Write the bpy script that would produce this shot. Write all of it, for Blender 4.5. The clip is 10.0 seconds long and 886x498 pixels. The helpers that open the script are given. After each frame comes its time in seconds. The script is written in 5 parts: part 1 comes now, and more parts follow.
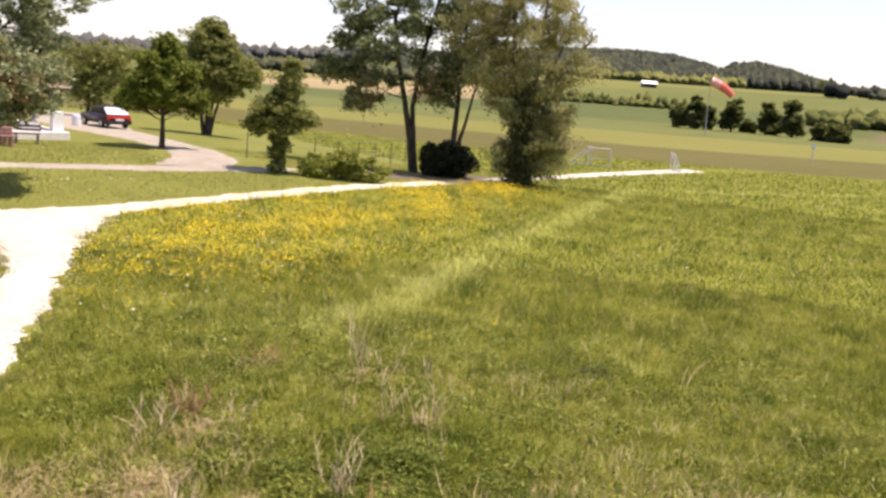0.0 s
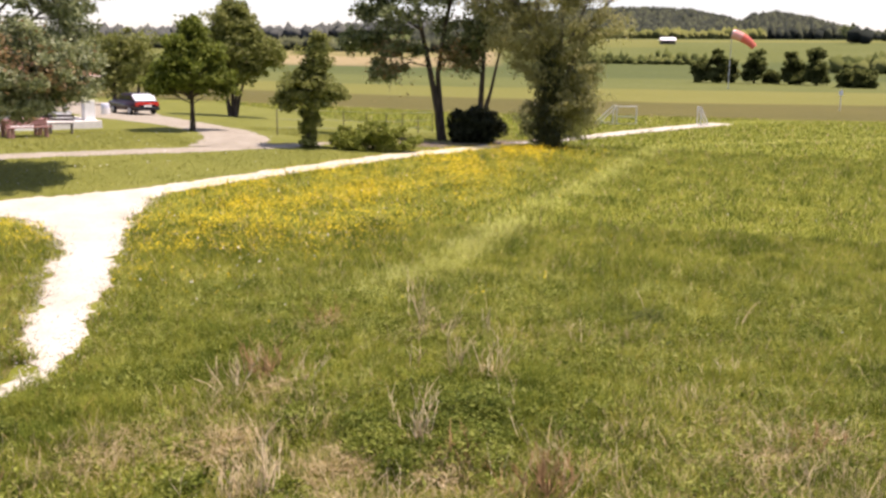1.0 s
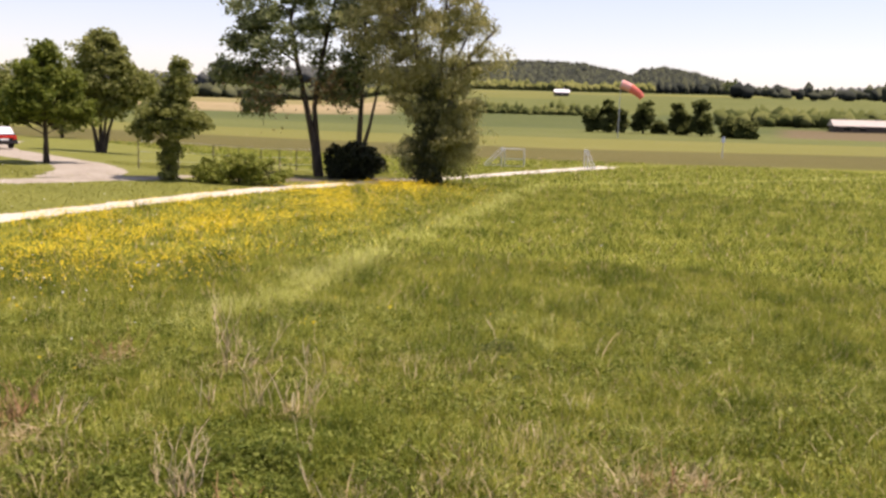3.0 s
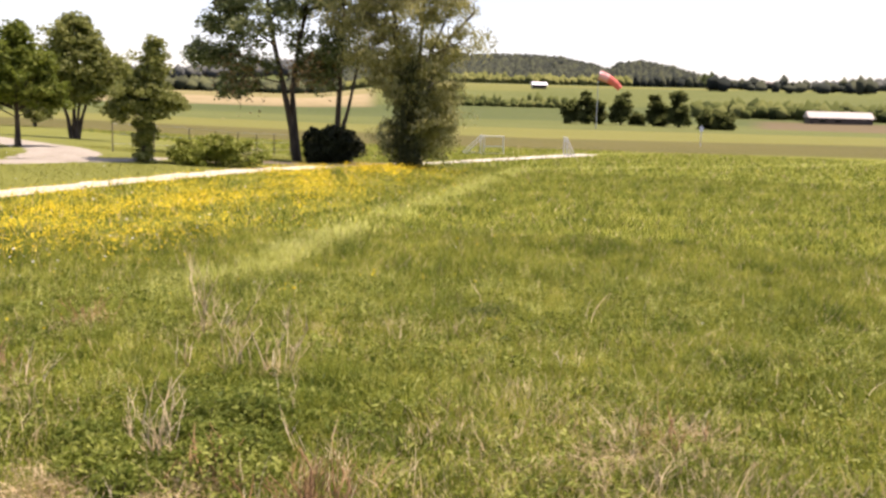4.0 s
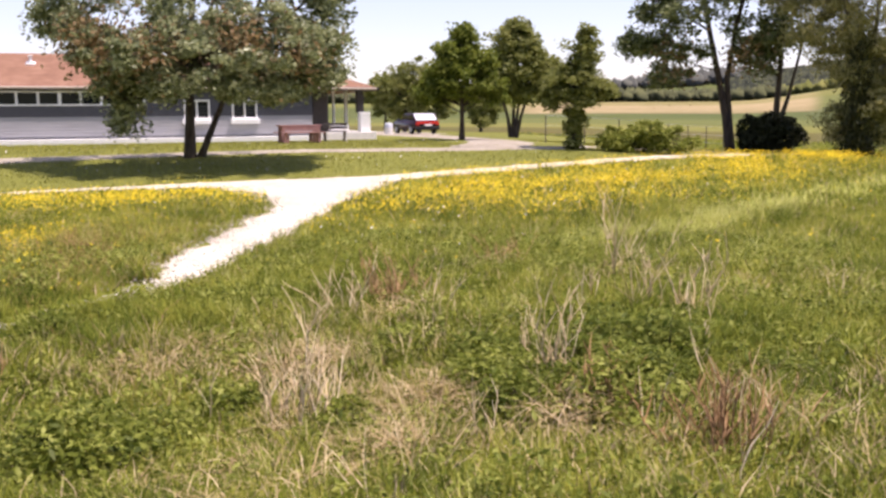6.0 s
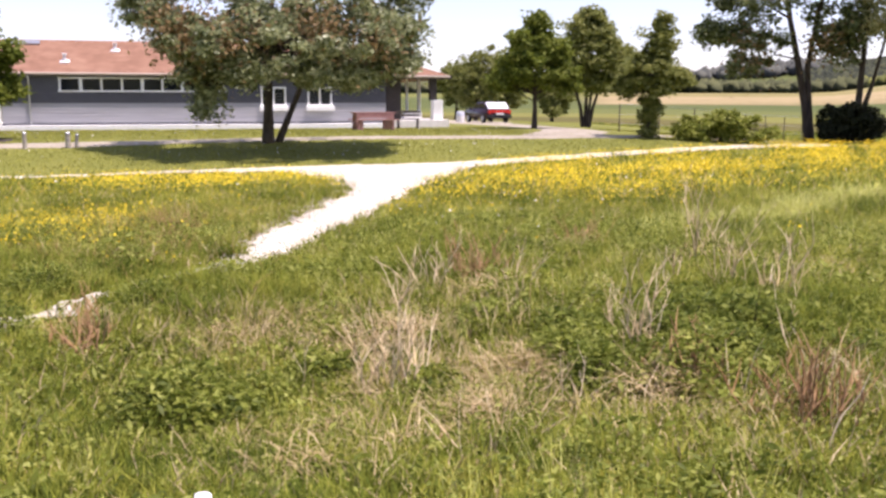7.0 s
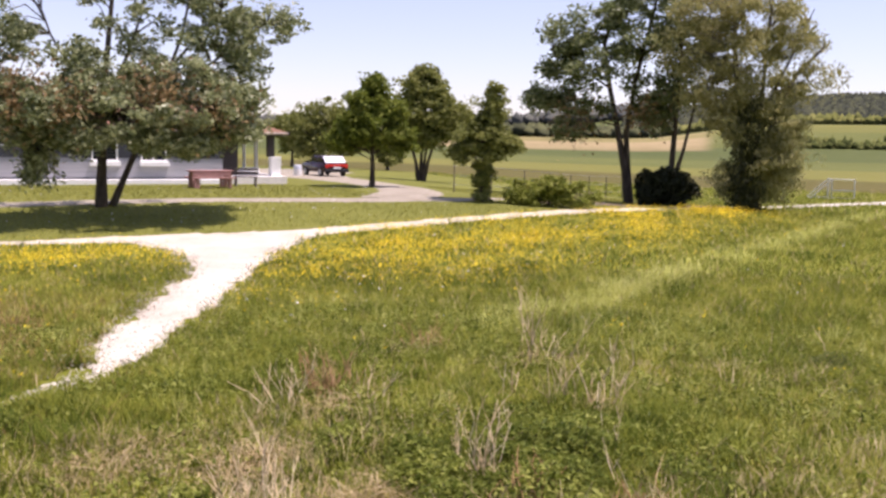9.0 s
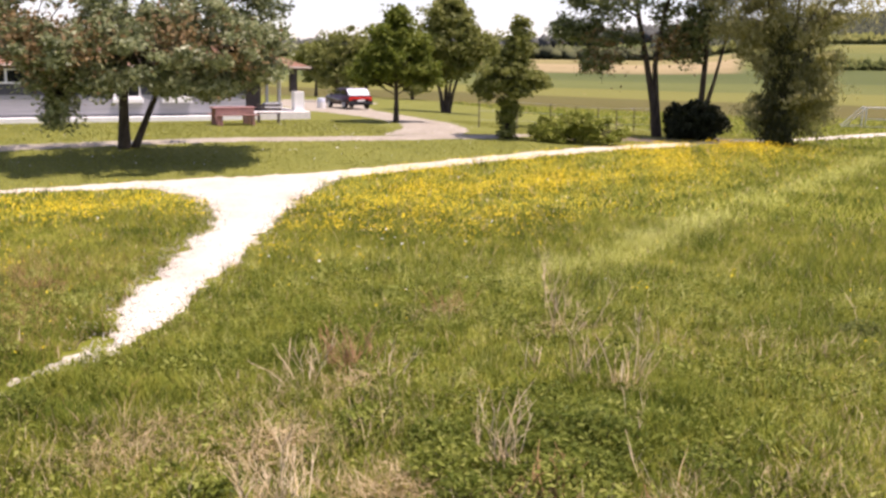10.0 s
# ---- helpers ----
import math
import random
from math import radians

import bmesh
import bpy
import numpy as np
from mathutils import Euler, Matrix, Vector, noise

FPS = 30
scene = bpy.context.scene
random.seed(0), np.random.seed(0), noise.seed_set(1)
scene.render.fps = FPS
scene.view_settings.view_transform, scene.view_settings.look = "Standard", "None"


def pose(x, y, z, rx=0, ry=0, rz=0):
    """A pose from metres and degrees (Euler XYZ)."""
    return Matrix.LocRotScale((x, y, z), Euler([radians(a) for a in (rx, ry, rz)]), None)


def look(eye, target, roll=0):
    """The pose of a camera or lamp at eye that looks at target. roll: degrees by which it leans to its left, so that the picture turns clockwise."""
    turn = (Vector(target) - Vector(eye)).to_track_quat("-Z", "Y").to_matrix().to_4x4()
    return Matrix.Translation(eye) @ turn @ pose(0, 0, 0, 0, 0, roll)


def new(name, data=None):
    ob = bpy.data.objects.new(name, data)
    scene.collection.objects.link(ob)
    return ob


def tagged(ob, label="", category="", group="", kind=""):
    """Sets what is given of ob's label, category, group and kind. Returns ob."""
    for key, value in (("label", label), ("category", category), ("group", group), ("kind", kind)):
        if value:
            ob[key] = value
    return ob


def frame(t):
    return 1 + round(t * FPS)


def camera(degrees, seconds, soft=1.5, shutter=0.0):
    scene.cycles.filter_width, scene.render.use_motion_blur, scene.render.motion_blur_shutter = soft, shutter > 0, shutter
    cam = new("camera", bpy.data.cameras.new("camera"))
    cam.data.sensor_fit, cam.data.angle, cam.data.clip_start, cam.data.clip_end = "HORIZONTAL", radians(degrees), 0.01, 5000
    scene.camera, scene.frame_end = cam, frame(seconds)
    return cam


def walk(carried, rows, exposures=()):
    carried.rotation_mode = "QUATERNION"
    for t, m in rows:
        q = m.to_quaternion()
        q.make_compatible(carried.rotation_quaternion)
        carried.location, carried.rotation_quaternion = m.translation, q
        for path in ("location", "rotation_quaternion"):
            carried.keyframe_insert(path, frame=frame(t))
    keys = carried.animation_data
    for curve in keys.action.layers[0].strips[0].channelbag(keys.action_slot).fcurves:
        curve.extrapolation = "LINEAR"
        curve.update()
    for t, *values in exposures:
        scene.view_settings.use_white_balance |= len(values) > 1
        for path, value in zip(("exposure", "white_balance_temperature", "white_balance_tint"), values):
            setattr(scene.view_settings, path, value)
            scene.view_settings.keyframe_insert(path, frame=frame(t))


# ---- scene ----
PATH = [
    (0, -1.630, -1.554, 3.837, 36.42, -9.52, 4.23),
    (0.5, -1.968, -1.574, 3.766, 34.75, -10.55, 2.32),
    (1, -2.137, -1.554, 3.624, 34.91, -11.30, 0.72),
    (1.5, -1.871, -1.514, 3.601, 34.99, -10.40, 0.93),
    (2, -1.388, -1.425, 3.502, 35.92, -5.80, 0.98),
    (2.5, -0.603, -0.902, 3.218, 37.59, -5.21, 1.57),
    (3, -0.119, -0.663, 2.883, 40.92, -8.25, 1.60),
    (3.2, -0.042, -0.610, 2.739, 42.76, -9.00, 1.79),
    (4.3, 0.132, -0.197, 2.270, 41.37, -8.12, 1.27),
    (4.5, 0.282, -0.045, 2.190, 36.19, -7.91, 0.89),
    (5, 0.460, 0.521, 1.798, 23.95, -7.11, 0.19),
    (5.5, 0.666, 0.987, 1.443, 17.25, -7.46, -0.12),
    (5.7, 0.675, 0.753, 1.407, 16.39, -7.83, -0.60),
    (6.8, 0.353, -0.304, 1.277, 16.98, -8.55, 0.42),
    (7, 0.401, 0.131, 1.271, 12.45, -8.71, -0.06),
    (7.5, 0.443, 0.896, 1.243, 3.32, -6.97, -0.46),
    (8, 0.296, 0.279, 1.595, 5.47, -5.58, -0.67),
    (8.5, 0.184, -0.625, 2.062, 14.04, -5.43, 0.34),
    (9, 0.081, -0.301, 2.227, 22.43, -6.34, 0.96),
    (9.5, 0.161, -0.247, 2.471, 24.64, -8.48, 1.17),
    (10, 0.237, -0.042, 2.728, 20.90, -10.89, 0.55),
]


def heading(x, y, z, yaw, pitch, roll):
    a, b = radians(yaw), radians(pitch)
    way = Vector((math.sin(a) * math.cos(b), math.cos(a) * math.cos(b), math.sin(b)))
    return look((x, y, z), Vector((x, y, z)) + way, roll)


cam = camera(49.9, 10.0, soft=2.8)
walk(cam, [(r[0], heading(*r[1:])) for r in PATH],
     exposures=[(t, e - 0.06, k, m) for t, e, k, m in ((0.0, 0.64, 6980, 29), (1.0, 0.58, 6950, 29), (1.5, 0.64, 6950, 29), (2.0, 0.62, 7000, 30), (2.5, 0.38, 7050, 30), (3.2, 0.52, 7050, 30), (4.5, 0.8, 7000, 29), (5.0, 0.57, 7150, 32), (5.5, 0.56, 6900, 33), (6.8, 0.7, 6550, 33), (7.5, 0.6, 6350, 35), (8.0, 0.4, 6350, 35), (9.0, 0.46, 6560, 35), (10.0, 0.58, 6800, 33))])

# ---- world and sun ----
SUN_WAY = Vector((0.31, -0.16, 1.0)).normalized()
world = bpy.data.worlds.new("sky")
scene.world = world
world.use_nodes = True
wn = world.node_tree
sky = wn.nodes.new("ShaderNodeTexSky")
sky.sky_type, sky.sun_disc = "NISHITA", False
sky.sun_elevation, sky.sun_rotation = math.asin(SUN_WAY.z), math.atan2(SUN_WAY.x, SUN_WAY.y)
sky.dust_density, sky.air_density, sky.ozone_density = 0.4, 1.0, 2.5
wn.nodes["Background"].inputs["Strength"].default_value = 0.12
haze = wn.nodes.new("ShaderNodeVectorMath")  # thin bright summer haze over the blue
haze.operation = "MULTIPLY_ADD"
haze.inputs[1].default_value, haze.inputs[2].default_value = (0.84, 0.84, 0.84), (1.36, 1.39, 1.52)
wn.links.new(sky.outputs["Color"], haze.inputs[0])
wn.links.new(haze.outputs[0], wn.nodes["Background"].inputs["Color"])
sun = new("sun", bpy.data.lights.new("sun", "SUN"))
sun.data.energy, sun.data.angle, sun.data.color = 5.0, radians(0.55), (1.0, 0.955, 0.88)
sun.matrix_world = look(SUN_WAY * 60, (0, 0, 0))


# ---- materials ----
class Mat:
    """A short way to write node materials."""

    def __init__(self, name, rough=0.8, metal=0.0, spec=0.3):
        self.m = bpy.data.materials.new(name)
        self.m.use_nodes = True
        self.t = self.m.node_tree
        self.b = self.t.nodes["Principled BSDF"]
        self.b.inputs["Roughness"].default_value = rough
        self.b.inputs["Metallic"].default_value = metal
        self.b.inputs["Specular IOR Level"].default_value = spec
        self.pos = None

    def node(self, kind, **values):
        n = self.t.nodes.new(kind)
        for k, v in values.items():
            n.inputs[k.replace("_", " ")].default_value = v
        return n

    def link(self, a, b):
        self.t.links.new(a, b)

    def place(self):
        if not self.pos:
            self.pos = self.t.nodes.new("ShaderNodeNewGeometry")
        return self.pos.outputs["Position"]

    def local(self):
        return self.t.nodes.new("ShaderNodeTexCoord").outputs["Object"]

    def noise(self, scale, detail=3.0, rough=0.6, where=None):
        n = self.node("ShaderNodeTexNoise", Scale=scale, Detail=detail, Roughness=rough)
        self.link(where or self.place(), n.inputs["Vector"])
        return n.outputs["Fac"]

    def stretch(self, where, x, y, z):
        n = self.t.nodes.new("ShaderNodeVectorMath")
        n.operation = "MULTIPLY"
        n.inputs[1].default_value = (x, y, z)
        self.link(where, n.inputs[0])
        return n.outputs[0]

    def ramp(self, fac, *stops):
        n = self.t.nodes.new("ShaderNodeValToRGB")
        while len(n.color_ramp.elements) < len(stops):
            n.color_ramp.elements.new(0.5)
        for e, (p, c) in zip(n.color_ramp.elements, stops):
            e.position, e.color = p, (*c, 1.0)
        self.link(fac, n.inputs["Fac"])
        return n.outputs["Color"]

    def math(self, op, a, b=None, c=None):
        n = self.t.nodes.new("ShaderNodeMath")
        n.operation = op
        for i, v in enumerate((a, b, c)):
            if v is None:
                continue
            if isinstance(v, (int, float)):
                n.inputs[i].default_value = v
            else:
                self.link(v, n.inputs[i])
        return n.outputs[0]

    def mix(self, fac, a, b, blend="MIX"):
        n = self.t.nodes.new("ShaderNodeMix")
        n.data_type, n.blend_type = "RGBA", blend
        for i, v in ((0, fac), (6, a), (7, b)):
            if isinstance(v, tuple):
                n.inputs[i].default_value = (*v, 1.0)
            elif isinstance(v, (int, float)):
                n.inputs[i].default_value = v
            else:
                self.link(v, n.inputs[i])
        return n.outputs[2]

    def color(self, c):
        if isinstance(c, tuple):
            self.b.inputs["Base Color"].default_value = (*c, 1.0)
        else:
            self.link(c, self.b.inputs["Base Color"])
        return self

    def bump(self, height, strength=0.3, distance=0.02):
        n = self.node("ShaderNodeBump", Strength=strength, Distance=distance)
        self.link(height, n.inputs["Height"])
        self.link(n.outputs[0], self.b.inputs["Normal"])
        return self

    def island(self):
        if not self.pos:
            self.pos = self.t.nodes.new("ShaderNodeNewGeometry")
        return self.pos.outputs["Random Per Island"]

    def chance(self):
        return self.t.nodes.new("ShaderNodeObjectInfo").outputs["Random"]

    def thin(self, tint, share=0.35):
        """Leaves and blades let part of the light through."""
        tr = self.t.nodes.new("ShaderNodeBsdfTranslucent")
        self.link(tint, tr.inputs["Color"])
        mx = self.node("ShaderNodeMixShader", Fac=share)
        out = self.t.nodes["Material Output"]
        self.link(self.b.outputs[0], mx.inputs[1])
        self.link(tr.outputs[0], mx.inputs[2])
        self.link(mx.outputs[0], out.inputs["Surface"])
        return self


def foliage(name, dark, mid, light, share=0.3, patch=0.35, rough=0.6, soft_normal=False, spec=0.15, mottle=0.0):
    m = Mat(name, rough, spec=spec)
    r = m.math("ADD", m.math("MULTIPLY", m.island(), 0.6 - mottle * 0.3), m.math("MULTIPLY", m.noise(patch, 2.0 + 3 * mottle), 0.45 + mottle))
    if mottle:
        r = m.math("SUBTRACT", r, mottle * 0.35)
    c = m.ramp(r, (0.2, dark), (0.5, mid), (0.85, light))
    m.color(c)
    m.thin(c, share)
    # shading normals turned mostly upward, so upright leaves look evenly lit from above
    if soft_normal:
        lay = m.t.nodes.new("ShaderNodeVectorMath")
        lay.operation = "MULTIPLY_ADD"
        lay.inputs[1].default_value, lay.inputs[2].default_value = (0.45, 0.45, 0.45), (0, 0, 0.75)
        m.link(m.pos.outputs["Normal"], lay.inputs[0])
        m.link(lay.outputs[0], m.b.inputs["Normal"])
    return m.m


def plain(name, color, rough=0.6, metal=0.0, vary=0.15, scale=6.0, bump=0.0, spec=0.3):
    m = Mat(name, rough, metal, spec)
    lo = tuple(max(0.0, v * (1 - vary)) for v in color)
    hi = tuple(min(1.0, v * (1 + vary)) for v in color)
    n = m.noise(scale, 4.0)
    fine = m.noise(scale * 9, 2.0)
    m.color(m.ramp(m.math("ADD", m.math("MULTIPLY", n, 0.7), m.math("MULTIPLY", fine, 0.3)), (0.3, lo), (0.7, hi)))
    if bump:
        m.bump(fine, bump, 0.01)
    return m.m


def bark(name, dark, light):
    m = Mat(name, 0.9, spec=0.15)
    n = m.noise(7.0, 5.0, where=m.stretch(m.place(), 1, 1, 0.25))
    m.color(m.ramp(n, (0.3, dark), (0.7, light))).bump(n, 0.6, 0.03)
    return m.m


BARK = bark("bark", (0.035, 0.027, 0.02), (0.10, 0.08, 0.06))
BARK_GREY = bark("grey bark", (0.07, 0.06, 0.05), (0.17, 0.15, 0.12))
LEAF_MAPLE = foliage("silver poplar leaves", (0.10, 0.125, 0.045), (0.245, 0.28, 0.12), (0.46, 0.49, 0.27), 0.42, 0.5, 0.42, False, 0.4)
LEAF_RED = foliage("reddish young leaves", (0.16, 0.105, 0.045), (0.26, 0.18, 0.08), (0.34, 0.25, 0.125), 0.4)
LEAF_DEEP = foliage("deep green leaves", (0.07, 0.10, 0.014), (0.145, 0.185, 0.026), (0.27, 0.30, 0.06), 0.42)
LEAF_ALDER = foliage("alder leaves", (0.075, 0.10, 0.032), (0.165, 0.20, 0.07), (0.35, 0.385, 0.18), 0.45, 0.35, 0.45, False, 0.4)
LEAF_WILLOW = foliage("willow leaves", (0.20, 0.20, 0.065), (0.335, 0.32, 0.12), (0.50, 0.47, 0.22), 0.46)
LEAF_OLIVE = foliage("olive leaves", (0.11, 0.13, 0.03), (0.215, 0.235, 0.06), (0.36, 0.37, 0.13), 0.45)
# near-black leaves: the willow's inner shade is put into their colour
LEAF_SHADE = foliage("dark leaves of the shaded core", (0.025, 0.03, 0.012), (0.05, 0.055, 0.02), (0.10, 0.10, 0.04), 0.15)
LEAF_DARK = foliage("dark evergreen leaves", (0.010, 0.014, 0.006), (0.020, 0.026, 0.011), (0.045, 0.05, 0.02), 0.1)
LEAF_BUSH = foliage("shrub leaves", (0.11, 0.14, 0.018), (0.23, 0.265, 0.042), (0.41, 0.42, 0.105), 0.4)
WOODS = foliage("far woods", (0.024, 0.030, 0.023), (0.043, 0.050, 0.034), (0.085, 0.092, 0.048), 0.1, 0.008, 0.8, True, 0.05)
HEDGE = foliage("hedge leaves", (0.042, 0.056, 0.016), (0.095, 0.115, 0.03), (0.18, 0.195, 0.06), 0.3, 0.05, 0.8, True, 0.05)
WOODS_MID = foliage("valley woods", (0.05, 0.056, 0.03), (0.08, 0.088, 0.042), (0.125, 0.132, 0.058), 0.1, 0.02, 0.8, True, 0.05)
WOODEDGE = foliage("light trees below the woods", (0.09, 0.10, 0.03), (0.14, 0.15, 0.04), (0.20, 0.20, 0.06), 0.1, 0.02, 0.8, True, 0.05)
# pale bluish leaf tones: the haze of distance is mixed into the colour
WOODS_HAZY = foliage("farther woods tinted with haze", (0.07, 0.077, 0.068), (0.09, 0.096, 0.085), (0.12, 0.125, 0.10), 0.1, 0.01, 0.8, True, 0.05)
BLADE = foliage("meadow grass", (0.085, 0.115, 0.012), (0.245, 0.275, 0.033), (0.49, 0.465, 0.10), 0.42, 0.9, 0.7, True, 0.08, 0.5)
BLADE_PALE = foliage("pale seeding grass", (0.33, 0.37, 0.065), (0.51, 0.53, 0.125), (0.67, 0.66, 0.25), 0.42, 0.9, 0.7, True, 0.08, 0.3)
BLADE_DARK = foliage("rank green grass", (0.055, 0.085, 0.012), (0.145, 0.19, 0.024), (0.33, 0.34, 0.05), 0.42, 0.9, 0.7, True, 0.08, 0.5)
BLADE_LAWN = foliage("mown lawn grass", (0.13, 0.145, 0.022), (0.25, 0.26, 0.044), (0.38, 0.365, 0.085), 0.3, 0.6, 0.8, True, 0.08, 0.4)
STRAW = foliage("dry straw", (0.34, 0.26, 0.12), (0.48, 0.38, 0.20), (0.64, 0.54, 0.31), 0.3, 1.5, 0.7, True, 0.1)
RUSSET = foliage("russet dock stems", (0.28, 0.155, 0.065), (0.44, 0.265, 0.12), (0.58, 0.38, 0.19), 0.35, 1.5, 0.7, True, 0.1)
PETAL = foliage("buttercup petals", (0.58, 0.40, 0.01), (0.72, 0.54, 0.018), (0.84, 0.68, 0.05), 0.3, 2.0, 0.5, True)
SEEDHEAD = foliage("white seed heads", (0.6, 0.58, 0.5), (0.72, 0.7, 0.62), (0.8, 0.8, 0.72), 0.3, 2.0)
BLEACHED = foliage("bleached dead stems", (0.58, 0.45, 0.23), (0.74, 0.60, 0.34), (0.85, 0.74, 0.50), 0.35, 2.0, 0.7, True, 0.1)
DEADGRASS = foliage("flattened dead grass", (0.30, 0.225, 0.10), (0.50, 0.385, 0.19), (0.68, 0.55, 0.31), 0.3, 1.5)
SORREL = foliage("reddish seeding sorrel", (0.20, 0.14, 0.045), (0.30, 0.205, 0.075), (0.40, 0.28, 0.12), 0.35, 1.0, 0.7, True, 0.08)
LEAF_WEED = foliage("weed leaves", (0.06, 0.085, 0.012), (0.20, 0.24, 0.032), (0.44, 0.46, 0.11), 0.42, 3.0, 0.55, False, 0.2, 0.4)
# mulch darkened to hold the chestnut's shade in its colour
SHADED_MULCH = plain("bark mulch with tree shade", (0.055, 0.043, 0.034), 0.95, vary=0.4, scale=3.0, bump=0.5)
EARTH = plain("bare earth and mulch", (0.15, 0.115, 0.085), 0.95, vary=0.35, scale=1.5, bump=0.5)


# ---- the lie of the land ----
def smooth(v):
    v = np.clip(v, 0.0, 1.0)
    return v * v * (3 - 2 * v)


HILL_AZ = (-60, 0, 18, 27, 36, 42, 46, 49, 51.0, 51.6, 52.3, 53.3, 54.8, 56.2, 57.1, 57.7, 60, 62, 65, 68, 110)
HILL_UP = (0.9, 0.9, 0.95, 1.25, 2.0, 2.66, 2.8, 2.68, 2.25, 2.05, 2.3, 2.42, 2.25, 1.85, 1.5, 1.3, 1.15, 1.2, 1.45, 1.6, 1.4)


def land(x, y):
    """Height of the ground at x, y (arrays or numbers)."""
    x, y = np.asarray(x, float), np.asarray(y, float)
    d = np.hypot(x, y)
    az = np.degrees(np.arctan2(x, y))
    east = smooth((az - 20) / 18)
    pad = 0.75 * smooth((y - 24) / 14) * (1 - smooth((x - 13) / 14)) * (1 - smooth((d - 60) / 60))
    pad = pad + 0.22 * smooth((y - 24) / 12) * smooth((x - 13) / 10) * (1 - smooth((x - 26) / 12))
    h = -0.65 + pad - 0.7 * smooth((d - 35) / 45) * east
    h = h + 0.17 * np.exp(-((x - 5.3) ** 2 + (y - 9.8) ** 2) / 9) - 0.42 * np.exp(-((x - 0.7) ** 2 + (y - 7.0) ** 2) / 5.5)
    h = h + 0.03 * np.sin(0.9 * x + 0.3 * y) * np.sin(0.7 * y - 0.4 * x) * (1 - smooth((d - 22) / 10))
    rise = np.interp(d, (0, 220, 300, 400, 500, 650, 800), (0, 0, 0.7, 4.2, 13.5, 19.0, 23.0))
    rise = rise * (0.45 + 0.55 * smooth((az - 33) / 9))
    foot = 23.0 * (0.45 + 0.55 * smooth((az - 33) / 9))
    top = np.interp(az, HILL_AZ, HILL_UP)
    hill = np.tan(np.radians(top)) * 1500 - foot
    h = h + np.where(d < 800, rise, foot + hill * smooth((d - 800) / 700) - 30 * smooth((d - 1600) / 1500))
    return h


def ground_at(x, y):
    return float(land(x, y))


def mesh_from(name, verts, faces_flat, per, material):
    """A mesh from arrays: vertices n x 3 and faces of `per` corners each."""
    verts = np.asarray(verts, np.float32).reshape(-1, 3)
    faces_flat = np.asarray(faces_flat, np.int32).ravel()
    me = bpy.data.meshes.new(name)
    n = len(faces_flat) // per
    me.vertices.add(len(verts))
    me.vertices.foreach_set("co", verts.ravel())
    me.loops.add(len(faces_flat))
    me.loops.foreach_set("vertex_index", faces_flat)
    me.polygons.add(n)
    me.polygons.foreach_set("loop_start", np.arange(0, n * per, per, dtype=np.int32))
    me.polygons.foreach_set("loop_total", np.full(n, per, np.int32))
    me.update(calc_edges=True)
    me.materials.append(material)
    return me


def part(name, bm, material, parent=None, label="", smooth_faces=False):
    me = bpy.data.meshes.new(name)
    if smooth_faces:
        for f in bm.faces:
            f.smooth = True
    bm.to_mesh(me)
    bm.free()
    me.materials.append(material)
    ob = new(name, me)
    ob.parent = parent
    return tagged(ob, label) if label else ob


def part_mesh(name, me, parent, label=""):
    ob = new(name, me)
    ob.parent = parent
    return tagged(ob, label) if label else ob


def thing(name, m, label, category, group=""):
    ob = new(name)
    ob.empty_display_size = 0.2
    ob.matrix_world = m
    return tagged(ob, label, category, group)


def box(bm, cx, cy, cz, sx, sy, sz, bevel=0.0, rot=None):
    """A box added to bm, centred at c with the full sizes s."""
    made = bmesh.ops.create_cube(bm, size=1.0)["verts"]
    m = Matrix.Translation((cx, cy, cz)) @ (rot or Matrix.Identity(4)) @ Matrix.Diagonal((sx, sy, sz, 1))
    bmesh.ops.transform(bm, matrix=m, verts=made)
    if bevel:
        edges = list({e for v in made for e in v.link_edges})
        bmesh.ops.bevel(bm, geom=edges, offset=bevel, segments=2, affect="EDGES", profile=0.5)
    return bm


def slab(cx, cy, cz, sx, sy, sz, bevel=0.0, rot=None):
    return box(bmesh.new(), cx, cy, cz, sx, sy, sz, bevel, rot)


def tube_arrays(points, radii, sides=7):
    """Vertices and quads of a tapered tube along points."""
    pts = [Vector(p) for p in points]
    vs, fs = [], []
    for i, p in enumerate(pts):
        way = (pts[min(i + 1, len(pts) - 1)] - pts[max(i - 1, 0)]).normalized()
        side = way.cross(Vector((0.31, 0.95, 0.05))).normalized()
        other = way.cross(side)
        for k in range(sides):
            a = 2 * math.pi * k / sides
            vs.append(p + (side * math.cos(a) + other * math.sin(a)) * radii[i])
    for i in range(len(pts) - 1):
        for k in range(sides):
            a, b = i * sides + k, i * sides + (k + 1) % sides
            fs += [a, b, b + sides, a + sides]
    return vs, fs


def tubes(name, runs, material, sides=7):
    vs, fs = [], []
    for points, radii in runs:
        v, f = tube_arrays(points, radii, sides)
        fs += [i + len(vs) for i in f]
        vs += v
    me = mesh_from(name, [tuple(v) for v in vs], fs, 4, material)
    me.polygons.foreach_set("use_smooth", np.ones(len(me.polygons), bool))
    return me


def unit(a):
    return a / np.maximum(np.linalg.norm(a, axis=1, keepdims=True), 1e-9)


